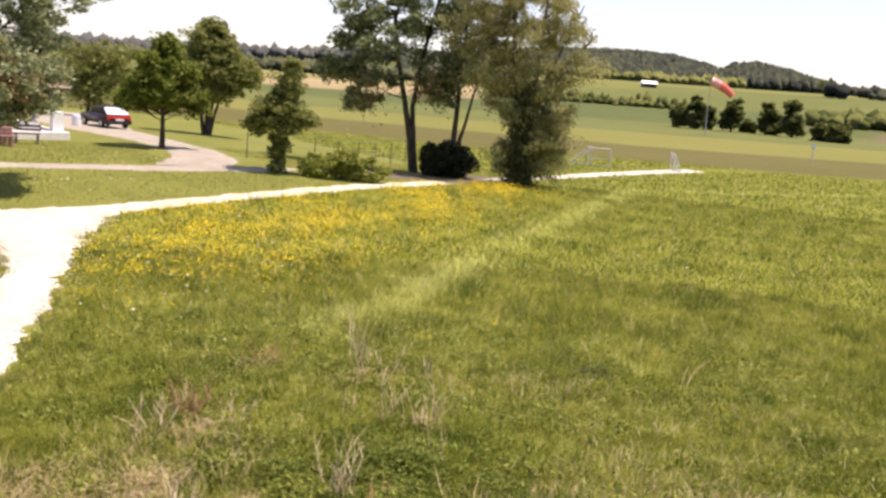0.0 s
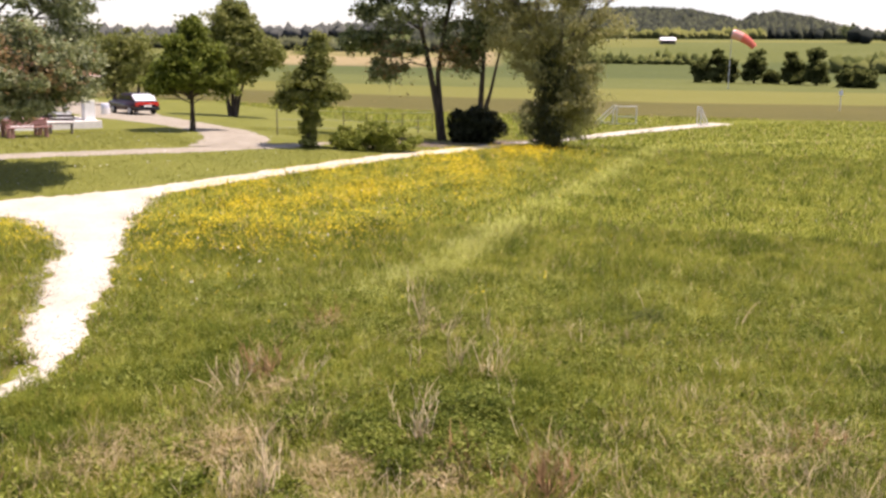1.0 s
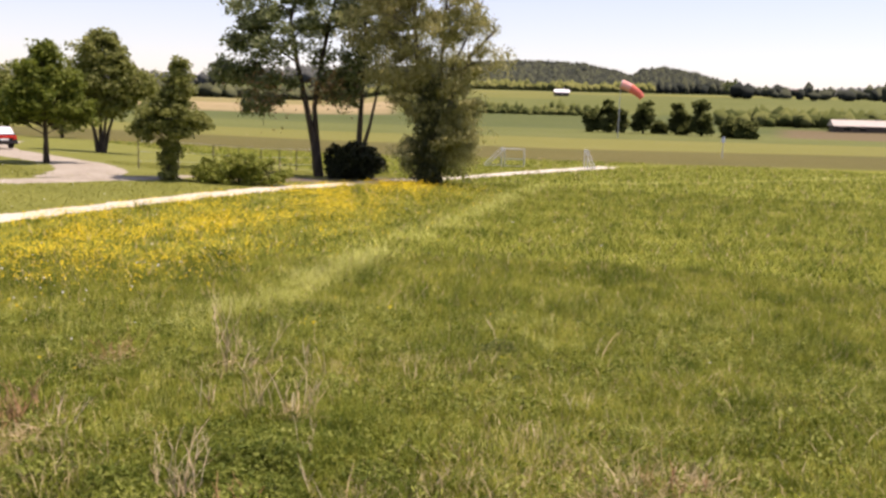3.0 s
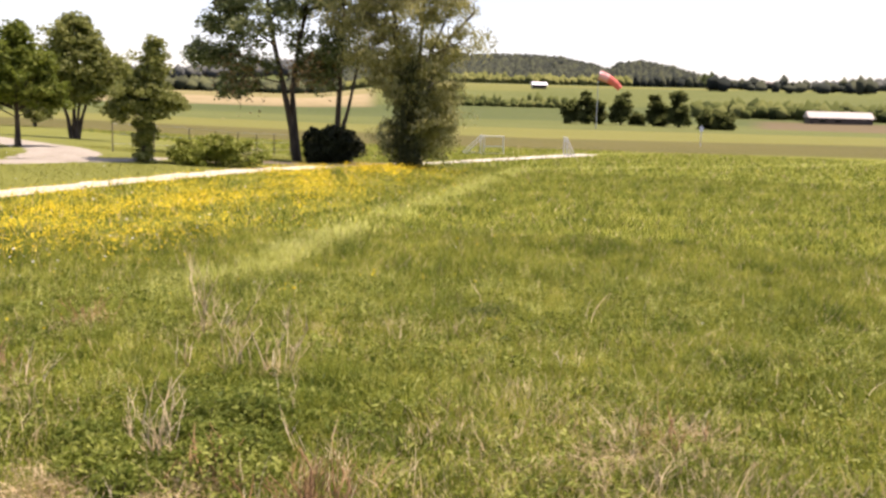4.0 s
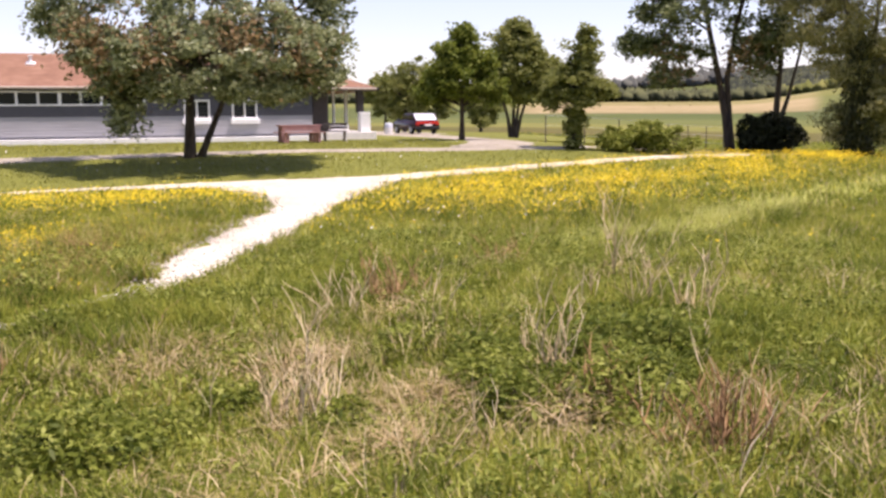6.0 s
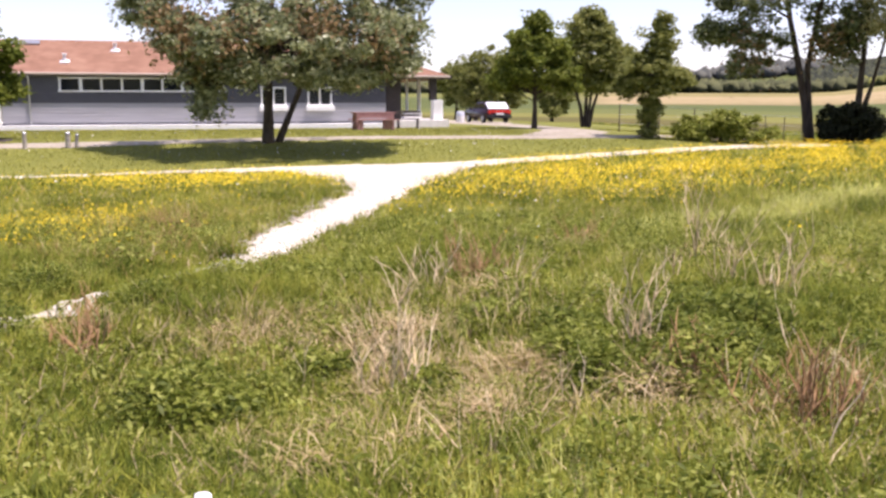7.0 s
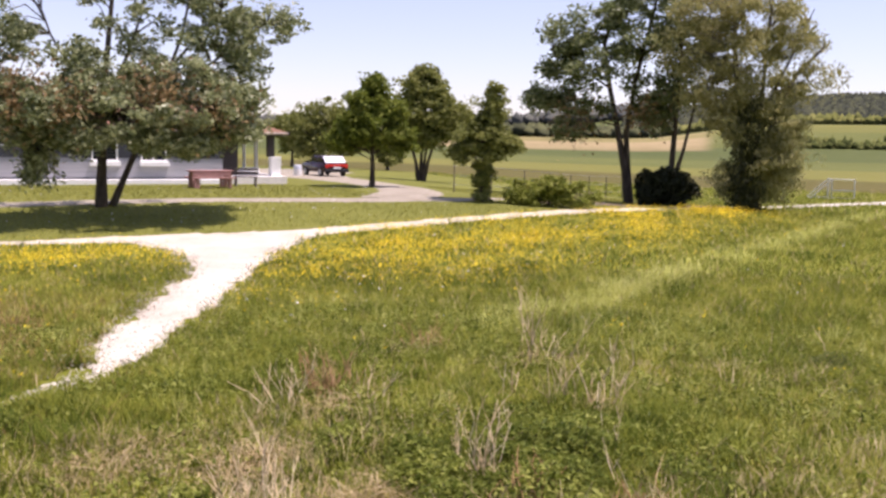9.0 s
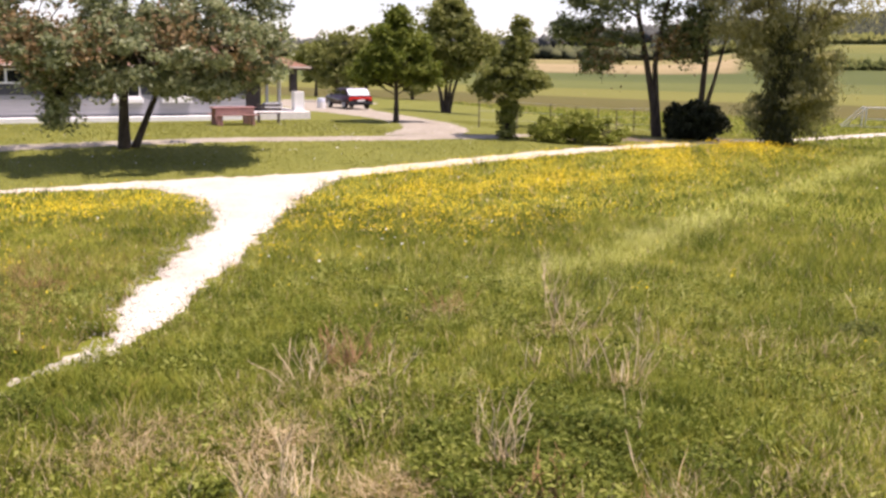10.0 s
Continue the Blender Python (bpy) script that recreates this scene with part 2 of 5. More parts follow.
def leaf_mesh(name, centres, size, rng, material, slim=0.5, up=0.5, droop=0.0):
    """Small folded leaves at the centres, each its own pair of triangles."""
    n = len(centres)
    t = rng.normal(size=(n, 3))
    t[:, 2] = t[:, 2] * 0.6 - droop
    t = unit(t)
    nn = unit(rng.normal(size=(n, 3)) + np.array((0, 0, up)))
    b = unit(np.cross(t, nn))
    nn = np.cross(b, t)
    s = (size * rng.uniform(0.6, 1.35, n))[:, None]
    fold = nn * s * slim * 0.25
    v = np.stack([centres - t * s, centres + b * s * slim + fold, centres + t * s, centres - b * s * slim + fold], 1)
    k = np.arange(n)[:, None] * 4
    f = np.concatenate([k + np.array((0, 1, 2)), k + np.array((0, 2, 3))], 1)
    return mesh_from(name, v.reshape(-1, 3), f, 3, material)


def tree(name, x, y, label, crown, trunks, leaf, bark_m, seed, size=0.11, per=200, spread=0.55, slim=0.55,
         droop=0.0, group="", extra=(), category="tree", twigs=True, sink=0.05, fine=1.7):
    """A tree: trunks (points, radius) and a crown of ellipsoids (cx, cy, cz, rx, ry, rz, clumps), filled with
    clumps of leaves, each clump carried by a limb. Local x runs to the right as seen from the meadow."""
    rng = np.random.default_rng(seed)
    az = math.degrees(math.atan2(x, y))
    base = thing(name, pose(x, y, ground_at(x, y) - sink, 0, 0, -az), label, category, group)
    runs = []
    for points, r in trunks:
        k = len(points)
        runs.append((points, [r * (1 - 0.72 * i / (k - 1)) * (1.25 if i == 0 else 1.0) for i in range(k)]))
    nodes = []
    for points, r in trunks:
        for p, q in zip(points[1:-1], points[2:]):
            nodes += [np.array(p) + (np.array(q) - np.array(p)) * u for u in (0.0, 0.25, 0.5, 0.75, 1.0)]
    nodes = nodes or [np.array(points[-1]) for points, r in trunks]
    clouds = []
    for cx, cy, cz, rx, ry, rz, clumps in crown:
        for _ in range(int(clumps * fine + 0.5)):
            d = rng.normal(size=3)
            d /= np.linalg.norm(d)
            c = np.array((cx, cy, cz)) + d * np.array((rx, ry, rz)) * rng.uniform(0.3, 1.06) ** 0.6
            near = min(nodes, key=lambda q: np.linalg.norm(q - c) + (1.5 if q[2] > c[2] + 0.3 else 0.0) + 0.35 * abs(c[2] - q[2] - 0.7))
            if twigs:
                mid = (near + c) / 2 + np.array((0, 0, 0.12)) * np.linalg.norm(c - near) + rng.normal(size=3) * 0.08
                r0 = 0.009 + 0.009 * np.linalg.norm(c - near)
                runs.append(([tuple(near), tuple(mid), tuple(c)], [r0, r0 * 0.65, r0 * 0.25]))
            m = int(per / fine ** 0.75 * rng.uniform(0.35, 1.5))
            w = spread * rng.uniform(0.45, 1.25) / fine ** 0.5
            ball = unit(rng.normal(size=(m, 3))) * (rng.uniform(0, 1, (m, 1)) ** 0.55 * 1.75 + 0.25 * np.abs(rng.normal(size=(m, 1))))
            flat = rng.uniform(0.45, 0.75)
            tip = rng.normal(size=2) * 0.25
            ball[:, 2] = ball[:, 2] * flat - (ball[:, :2] ** 2).sum(1) * 0.06 + ball[:, :2] @ tip
            clouds.append(c + ball * w * np.array((rng.uniform(0.75, 1.35), rng.uniform(0.8, 1.2), 1.0)))
    part_mesh("trunk", tubes("trunk", runs, bark_m, 7), base)
    pts = np.concatenate(clouds)
    pts = pts[pts[:, 2] > 0.08]
    part_mesh("crown", leaf_mesh("crown", pts, size, rng, leaf, slim, 0.5, droop), base)
    for nm, mat, boxes in extra:
        add = np.concatenate([np.array(b[:3]) + rng.normal(size=(b[4], 3)) * b[3] for b in boxes])
        part_mesh(nm, leaf_mesh(nm, add, size, rng, mat, slim, 0.5, droop), base)
    return base


# ---- ground: one sheet to the horizon ----
def ground_material():
    m = Mat("grass land", 0.95, spec=0.1)
    sep = m.t.nodes.new("ShaderNodeSeparateXYZ")
    m.link(m.place(), sep.inputs[0])
    x, y = sep.outputs[0], sep.outputs[1]
    d = m.math("SQRT", m.math("ADD", m.math("MULTIPLY", x, x), m.math("MULTIPLY", y, y)))
    wob = m.math("MULTIPLY", m.math("SUBTRACT", m.noise(0.02, 2.0), 0.5), 26.0)
    v = m.math("ADD", m.math("ADD", m.math("MULTIPLY", x, 0.66), m.math("MULTIPLY", y, 0.75)), wob)
    az = m.math("ARCTAN2", x, y)
    big, fine = m.noise(0.35, 4.0), m.noise(7.0, 4.0)
    both = m.math("ADD", m.math("MULTIPLY", big, 0.55), m.math("MULTIPLY", fine, 0.45))
    meadow = m.ramp(both, (0.3, (0.10, 0.115, 0.013)), (0.5, (0.155, 0.168, 0.022)), (0.72, (0.22, 0.22, 0.036)))
    lawn = m.ramp(both, (0.3, (0.11, 0.12, 0.024)), (0.52, (0.155, 0.165, 0.034)), (0.75, (0.21, 0.205, 0.055)))
    far = m.noise(0.012, 3.0)
    grain = m.noise(0.16, 5.0, 0.7, where=m.stretch(m.place(), 1, 1, 0.2))
    fieldfac = m.math("ADD", m.math("MULTIPLY", far, 0.6), m.math("MULTIPLY", grain, 0.4))
    green = m.ramp(fieldfac, (0.3, (0.092, 0.109, 0.027)), (0.7, (0.134, 0.147, 0.042)))
    deep = m.ramp(fieldfac, (0.3, (0.067, 0.088, 0.025)), (0.7, (0.101, 0.118, 0.035)))
    yellow = m.ramp(fieldfac, (0.3, (0.141, 0.145, 0.032)), (0.7, (0.189, 0.180, 0.048)))
    brown = m.ramp(fieldfac, (0.3, (0.082, 0.078, 0.021)), (0.7, (0.125, 0.111, 0.032)))
    tan = m.ramp(fieldfac, (0.35, (0.19, 0.155, 0.068)), (0.65, (0.34, 0.27, 0.138)))

    def step(value, at, soft):
        return soft_step(m, value, at, soft)

    lawn_line = m.math("SUBTRACT", y, m.math("ADD", 27.0, m.math("ADD", m.math("MULTIPLY", m.math("MAXIMUM", m.math("SUBTRACT", x, 4.5), 0.0), 0.28), m.math("MULTIPLY", m.math("MINIMUM", m.math("MAXIMUM", x, -10.0), 0.0), 0.15))))
    c = m.mix(m.math("MULTIPLY", step(lawn_line, 0.0, 0.6), step(m.math("MULTIPLY", x, -1.0), -34.0, 4.0)), meadow, lawn)
    c = m.mix(step(v, 84, 3), c, brown)
    c = m.mix(step(v, 122, 4), c, yellow)
    c = m.mix(step(v, 172, 4), c, green)
    c = m.mix(step(v, 262, 6), c, deep)
    c = m.mix(step(v, 400, 6), c, green)
    c = m.mix(step(v, 560, 8), c, yellow)
    c = m.mix(step(v, 640, 8), c, deep)
    in_tan = m.math("MULTIPLY", step(m.math("ADD", d, m.math("MULTIPLY", wob, 1.5)), 375, 12), step(m.math("MULTIPLY", d, -1.0), -600, 14))
    in_tan = m.math("MULTIPLY", in_tan, m.math("MULTIPLY", step(az, 0.37, 0.02), step(m.math("MULTIPLY", az, -1.0), -0.66, 0.01)))
    c = m.mix(in_tan, c, tan)
    light = m.math("MULTIPLY", m.math("MULTIPLY", step(d, 480, 8), step(m.math("MULTIPLY", d, -1.0), -560, 10)), step(m.math("MULTIPLY", az, -1.0), -0.83, 0.01))
    c = m.mix(m.math("MULTIPLY", light, 0.6), c, yellow)
    fallow = m.math("MULTIPLY", m.math("MULTIPLY", step(d, 236, 6), step(m.math("MULTIPLY", d, -1.0), -318, 8)), step(az, 1.052, 0.015))
    c = m.mix(m.math("MULTIPLY", fallow, 0.75), c, (0.15, 0.105, 0.06))
    m.color(c)
    m.bump(fine, 0.7, 0.06)
    return m.m


def soft_step(m, value, at, soft):
    n = m.t.nodes.new("ShaderNodeMapRange")
    n.interpolation_type = "SMOOTHSTEP"
    n.inputs["From Min"].default_value, n.inputs["From Max"].default_value = at - soft, at + soft
    if isinstance(value, (int, float)):
        n.inputs["Value"].default_value = value
    else:
        m.link(value, n.inputs["Value"])
    return n.outputs["Result"]


GROUND = ground_material()
radii = np.concatenate([[0.0], np.geomspace(1.5, 60, 90), np.geomspace(62, 4600, 110)])
turns = np.radians(np.arange(0, 360, 1.5))
rr, aa = np.meshgrid(radii, turns, indexing="ij")
gx, gy = rr * np.sin(aa), rr * np.cos(aa)
gz = land(gx, gy)
na = len(turns)
i, j = np.meshgrid(np.arange(len(radii) - 1), np.arange(na), indexing="ij")
quads = np.stack([i * na + j, i * na + (j + 1) % na, (i + 1) * na + (j + 1) % na, (i + 1) * na + j], -1)[..., ::-1]
me = mesh_from("ground", np.stack([gx, gy, gz], -1), quads, 4, GROUND)
me.polygons.foreach_set("use_smooth", np.ones(len(me.polygons), bool))
tagged(new("ground", me), "gently rolling meadow and farmland to the horizon", "ground", kind="structure")


def resample(points, step):
    p = np.array(points, float)
    seg = np.concatenate([[0], np.cumsum(np.linalg.norm(np.diff(p, axis=0), axis=1))])
    s = np.linspace(0, seg[-1], max(2, int(seg[-1] / step)))
    out = np.stack([np.interp(s, seg, p[:, k]) for k in range(p.shape[1])], 1)
    for _ in range(int(1.2 / step)):
        out[1:-1] = 0.25 * out[:-2] + 0.5 * out[1:-1] + 0.25 * out[2:]
    return out


def strip(name, rows, material, label, category, seed, lift=0.02, rough=0.08, across=6):
    """A path from rows of (left x, left y, right x, right y), laid on the ground with a ragged edge."""
    rng = np.random.default_rng(seed)
    q = resample(rows, 0.2)
    k = len(q)
    jag = rng.normal(size=(k, 2)) * rough + np.repeat(rng.normal(size=(k // 4 + 2, 2)), 4, 0)[:k] * rough * 1.3
    a, b = q[:, :2], q[:, 2:]
    w = unit(b - a)
    a, b = a - w * jag[:, :1], b + w * jag[:, 1:]
    f = np.linspace(0, 1, across)[None, :, None]
    g = a[:, None] * (1 - f) + b[:, None] * f
    z = land(g[..., 0], g[..., 1]) + lift
    z[:, 0] -= 0.03
    z[:, -1] -= 0.03
    v = np.concatenate([g, z[..., None]], -1)
    i, j = np.meshgrid(np.arange(k - 1), np.arange(across - 1), indexing="ij")
    fs = np.stack([i * across + j, i * across + j + 1, (i + 1) * across + j + 1, (i + 1) * across + j], -1)
    me = mesh_from(name, v, fs, 4, material)
    me.polygons.foreach_set("use_smooth", np.ones(len(me.polygons), bool))
    up = me.polygons[len(me.polygons) // 2].normal.z
    if up < 0:
        me.flip_normals()
    return tagged(new(name, me), label, category, kind="structure")


def gravel_material(name, lo, mid, hi):
    m = Mat(name, 0.9, spec=0.2)
    peb = m.node("ShaderNodeTexVoronoi", Scale=32.0)
    m.link(m.place(), peb.inputs["Vector"])
    patch, fine = m.noise(0.8, 4.0), m.noise(40.0, 3.0)
    k = m.math("ADD", m.math("MULTIPLY", patch, 0.5), m.math("ADD", m.math("MULTIPLY", fine, 0.25), m.math("MULTIPLY", peb.outputs["Distance"], 0.35)))
    m.color(m.ramp(k, (0.28, lo), (0.5, mid), (0.75, hi))).bump(peb.outputs["Distance"], 0.5, 0.02)
    return m.m


GRAVEL = gravel_material("pale gravel", (0.27, 0.22, 0.15), (0.47, 0.43, 0.335), (0.62, 0.585, 0.48))
ASPHALT = gravel_material("worn light asphalt", (0.20, 0.175, 0.125), (0.295, 0.262, 0.195), (0.385, 0.35, 0.27))
YARD = gravel_material("pale paving", (0.40, 0.38, 0.34), (0.5, 0.48, 0.45), (0.6, 0.58, 0.54))


def along(points, width):
    """Rows for strip() from a centre line of (x, y) and a width or widths."""
    p = np.array(points, float)
    t = unit(np.gradient(p, axis=0))
    n = np.stack([-t[:, 1], t[:, 0]], 1)
    w = np.broadcast_to(np.asarray(width, float), (len(p),))[:, None] / 2
    return np.concatenate([p + n * w, p - n * w], 1)


MAIN_X = (-16, -11, -7, -3.8, -0.8, 1.6, 4.7, 8.0, 10.0, 12.0, 14.2, 21.6, 27, 36, 46, 55, 62)
MAIN_Y = (25.4, 25.5, 25.9, 26.5, 26.95, 27.1, 27.25, 27.95, 28.7, 29.35, 30.0, 32.5, 35.2, 40.2, 45.0, 48.4, 50.3)
MAIN_W = [0.3, 0.3, 0.32, 0.4, 0.6, 1.3, 1.5, 1.25, 1.15, 1.05, 1.0, 1.1, 1.3, 1.6, 2.2, 2.6, 2.6]
# the branch: left edge, then right edge, from the fork towards the meadow; it thins into a trodden line
BRANCH = [(0.6, 27.3, 8.0, 27.9), (2.1, 26.5, 6.9, 26.6), (2.8, 24.9, 6.0, 25.0), (3.05, 22.8, 5.0, 22.8), (2.75, 20.7, 4.15, 20.4), (1.95, 18.2, 3.25, 17.9), (1.45, 16.4, 2.6, 16.0),
          (0.95, 14.8, 1.95, 14.5), (0.6, 13.5, 1.4, 13.2), (0.45, 12.4, 0.98, 12.2), (0.25, 11.55, 0.5, 11.42), (-0.05, 11.15, 0.08, 11.02), (-0.4, 10.86, -0.3, 10.74), (-0.85, 10.26, -0.74, 10.14),
          (-1.3, 9.72, -1.19, 9.6), (-1.98, 8.9, -1.86, 8.78), (-2.36, 8.44, -2.24, 8.32), (-2.62, 8.04, -2.5, 7.92), (-3.7, 6.68, -3.58, 6.56)]
strip("gravel_path_main", along(list(zip(MAIN_X, MAIN_Y)), MAIN_W), GRAVEL, "pale crushed-gravel footpath between meadow and lawn", "path", 3, rough=0.05)
strip("gravel_path_branch", BRANCH, GRAVEL, "pale gravel footpath branching across the meadow", "path", 4, lift=0.035, rough=0.06)
ASPHALT_X = (-22, -16, -12.6, -9, -5, 0.9, 5, 9, 12, 15.4, 17.5)
ASPHALT_Y = (31.6, 32.0, 32.5, 33.1, 33.6, 34.7, 35.2, 35.0, 34.8, 34.9, 35.5)
ASPHALT_W = (3.6, 3.4, 2.8, 1.7, 1.7, 1.3, 1.3, 1.3, 1.5, 1.5, 0.6)
strip("asphalt_path", along(list(zip(ASPHALT_X, ASPHALT_Y)), ASPHALT_W), ASPHALT, "worn grey asphalt path before the clubhouse", "path", 5, lift=0.02, rough=0.04)
strip("asphalt_drive", along([(12.6, 35.0), (14.4, 38.0), (15.6, 42.5), (15.6, 48), (14.8, 56), (16, 66), (20, 78)], [3.0, 2.8, 2.6, 2.8, 4.5, 6.5, 8.0]),
      ASPHALT, "worn asphalt drive leading to the parking place", "drive", 6, lift=0.03, rough=0.04)

# ---- clubhouse ----
SIDING = Mat("grey painted siding", 0.75)
sn = SIDING.noise(2.0, 5.0, where=SIDING.stretch(SIDING.local(), 0.25, 1, 6))
SIDING.color(SIDING.mix(SIDING.math("MULTIPLY", SIDING.chance(), 0.35), SIDING.ramp(sn, (0.3, (0.27, 0.27, 0.275)), (0.7, (0.38, 0.38, 0.385))), (0.29, 0.29, 0.30))).bump(sn, 0.2, 0.01)
SIDING = SIDING.m
# dark upper-board tone: grey paint deepened with the eave's shade; skirting uses it
SIDING_DARK = plain("dark grey boards with eave shade", (0.085, 0.085, 0.095), 0.75, vary=0.15)
WHITE = plain("white paint", (0.82, 0.82, 0.79), 0.55, vary=0.08)
PLINTH = plain("whitewashed plinth", (0.76, 0.73, 0.68), 0.85, vary=0.12, bump=0.3)
DARKWOOD = plain("dark stained wood", (0.055, 0.045, 0.04), 0.6, vary=0.3)
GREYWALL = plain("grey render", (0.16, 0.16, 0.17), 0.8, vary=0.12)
INSIDE = plain("dim interior", (0.09, 0.085, 0.08), 0.9)
METAL = plain("galvanised metal", (0.42, 0.43, 0.44), 0.4, 0.8, vary=0.1)
GLASS = Mat("window glass", 0.08, spec=0.22)
GLASS.color((0.012, 0.014, 0.018))
GLASS = GLASS.m
ROOF = Mat("red clay roofing", 0.85)
rn = ROOF.noise(1.1, 5.0, where=ROOF.local())
rl = ROOF.noise(9.0, 3.0, where=ROOF.stretch(ROOF.local(), 0.3, 1.0, 1.0))
ROOF.color(ROOF.ramp(ROOF.math("ADD", ROOF.math("MULTIPLY", rn, 0.65), ROOF.math("MULTIPLY", rl, 0.35)), (0.3, (0.15, 0.074, 0.042)), (0.5, (0.225, 0.118, 0.07)), (0.74, (0.315, 0.188, 0.12)))).bump(rl, 0.4, 0.02)
ROOF = ROOF.m


TANTRIM = plain("tan painted metal", (0.42, 0.35, 0.28), 0.6, vary=0.12)


def clubhouse():
    house = thing("clubhouse", pose(-9.4, 45.6, 0.05, 0, 0, 4.2), "long low clubhouse with grey siding and a red roof", "building")
    L, P, Dp, H = 17.3, 20.0, 8.5, 2.55
    # plinth, floor and walls
    part("plinth", slab(L / 2 + 0.3, Dp / 2 - 0.2, 0.0, L + 0.8, Dp + 1.1, 0.52, 0.01), WHITE, house, "whitewashed concrete plinth")
    part("porch_floor", slab((L + P) / 2 + 0.15, Dp / 2 - 0.4, 0.10, P - L + 0.3, Dp + 0.8, 0.64, 0.02), PLINTH, house, "pale concrete porch floor")
    lower, upper, wins = 1.78, 2.34, [(2.55 + k * 0.88, 0.74) for k in range(8)]
    part("wall", slab(L / 2, 0.15, (0.2 + lower) / 2, L, 0.2, lower - 0.2), SIDING, house)
    part("wall", slab(L / 2, 0.15, (upper + H) / 2, L, 0.2, H - upper), SIDING, house)
    part("wall", slab(1.2, 0.15, (lower + upper) / 2, 2.4, 0.2, upper - lower), SIDING, house)
    part("wall", slab((9.6 + L) / 2, 0.15, (lower + upper) / 2, L - 9.6, 0.2, upper - lower), SIDING, house)
    part("wall", slab(0.1, Dp / 2 + 0.15, (0.2 + H) / 2, 0.2, Dp - 0.3, H - 0.2), SIDING, house)
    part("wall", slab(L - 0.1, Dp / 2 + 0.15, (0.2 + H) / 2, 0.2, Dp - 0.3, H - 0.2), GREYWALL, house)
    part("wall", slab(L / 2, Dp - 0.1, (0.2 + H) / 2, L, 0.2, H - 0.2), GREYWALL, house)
    part("ceiling", slab(L / 2, Dp / 2, H - 0.06, L - 0.5, Dp - 0.5, 0.06), INSIDE, house)
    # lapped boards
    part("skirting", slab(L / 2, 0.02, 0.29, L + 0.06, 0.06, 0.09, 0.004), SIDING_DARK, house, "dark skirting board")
    n = 11
    for k in range(n):
        z = 0.27 + k * (lower - 0.25) / n
        bh = (lower - 0.25) / n
        # courses above 1.12 m carry the eave's shade in their colour
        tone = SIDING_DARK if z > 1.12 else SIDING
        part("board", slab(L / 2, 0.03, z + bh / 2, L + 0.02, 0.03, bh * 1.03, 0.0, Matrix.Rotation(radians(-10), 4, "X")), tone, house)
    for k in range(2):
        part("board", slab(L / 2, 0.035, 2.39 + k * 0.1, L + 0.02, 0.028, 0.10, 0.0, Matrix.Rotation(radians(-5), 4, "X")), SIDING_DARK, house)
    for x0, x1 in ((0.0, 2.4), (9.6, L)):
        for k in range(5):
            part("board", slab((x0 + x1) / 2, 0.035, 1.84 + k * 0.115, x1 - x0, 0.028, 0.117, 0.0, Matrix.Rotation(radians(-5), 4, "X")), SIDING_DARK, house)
    # window strip
    strip_w = part("window", slab(6.0, 0.05, 2.35, 7.3, 0.1, 0.06, 0.008), WHITE, house, "white-framed ribbon window under the eaves")
    part("sill", slab(6.0, 0.03, 1.77, 7.3, 0.16, 0.07, 0.008), WHITE, strip_w)
    for x0, w in wins:
        part("pane", slab(x0 + w / 2 - 0.08, 0.13, 2.06, w, 0.012, 0.54), GLASS, strip_w, "dark window pane")
        part("mullion", slab(x0 - 0.13, 0.06, 2.06, 0.09 if int(x0 * 10) % 2 else 0.14, 0.09, 0.54, 0.006), WHITE, strip_w)
    part("mullion", slab(9.53, 0.06, 2.06, 0.1, 0.09, 0.54, 0.006), WHITE, strip_w)
    part_mesh("downpipe", tubes("downpipe", [([(1.15, -0.2, 2.45), (1.15, -0.07, 2.25), (1.15, -0.07, 0.1)], [0.045, 0.045, 0.045])], METAL, 8), house, "grey metal downpipe")
    # two lower windows beyond the tree
    for x0 in (11.3, 13.5):
        w = part("window", slab(x0 + 0.55, -0.005, 1.12, 1.25, 0.1, 0.1, 0.01), WHITE, house, "white-framed window")
        part("frame", slab(x0 + 0.55, 0.0, 1.95, 1.2, 0.07, 0.08, 0.006), WHITE, w)
        for dx in (0.0, 0.55, 1.1):
            part("frame", slab(x0 + dx, 0.0, 1.54, 0.08, 0.07, 0.76, 0.006), WHITE, w)
        part("pane", slab(x0 + 0.55, 0.012, 1.54, 1.1, 0.012, 0.76), GLASS, w)
        part("shelf", slab(x0 + 0.55, -0.12, 0.98, 1.35, 0.3, 0.22, 0.02), WHITE, w, "white window box")
    # porch
    part("porch_wall", slab(L + 0.55, 0.9, 1.45, 0.75, 0.5, 2.1, 0.01), DARKWOOD, house, "dark timber pier beside the porch")
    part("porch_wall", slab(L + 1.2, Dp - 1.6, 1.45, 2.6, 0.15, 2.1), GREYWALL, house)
    for x0, y0, s in ((L + 1.45, 1.5, 0.12), (P - 0.1, 3.4, 0.16)):
        part("post", slab(x0, y0, 1.45, s, s, 2.1, 0.01), WHITE, house, "slim white porch post")
    pier = part("post", slab(P - 0.25, 0.2, 1.95, 0.34, 0.34, 1.2, 0.015), DARKWOOD, house, "square porch post, dark above and white below")
    part("post_base", slab(P - 0.13, -0.15, 0.72, 0.5, 0.5, 1.3, 0.02), WHITE, pier, "white lower half of the porch post")
    part("rail", slab(P - 1.3, 0.25, 0.66, 0.9, 0.35, 0.34, 0.03), WHITE, house, "white porch planter")
    # roof with a hipped end over the porch
    bm = bmesh.new()
    e0, e1, f0, f1, hz, rz, mid = -0.5, P + 0.55, -0.15, Dp + 0.7, H + 0.02, 4.25, Dp / 2
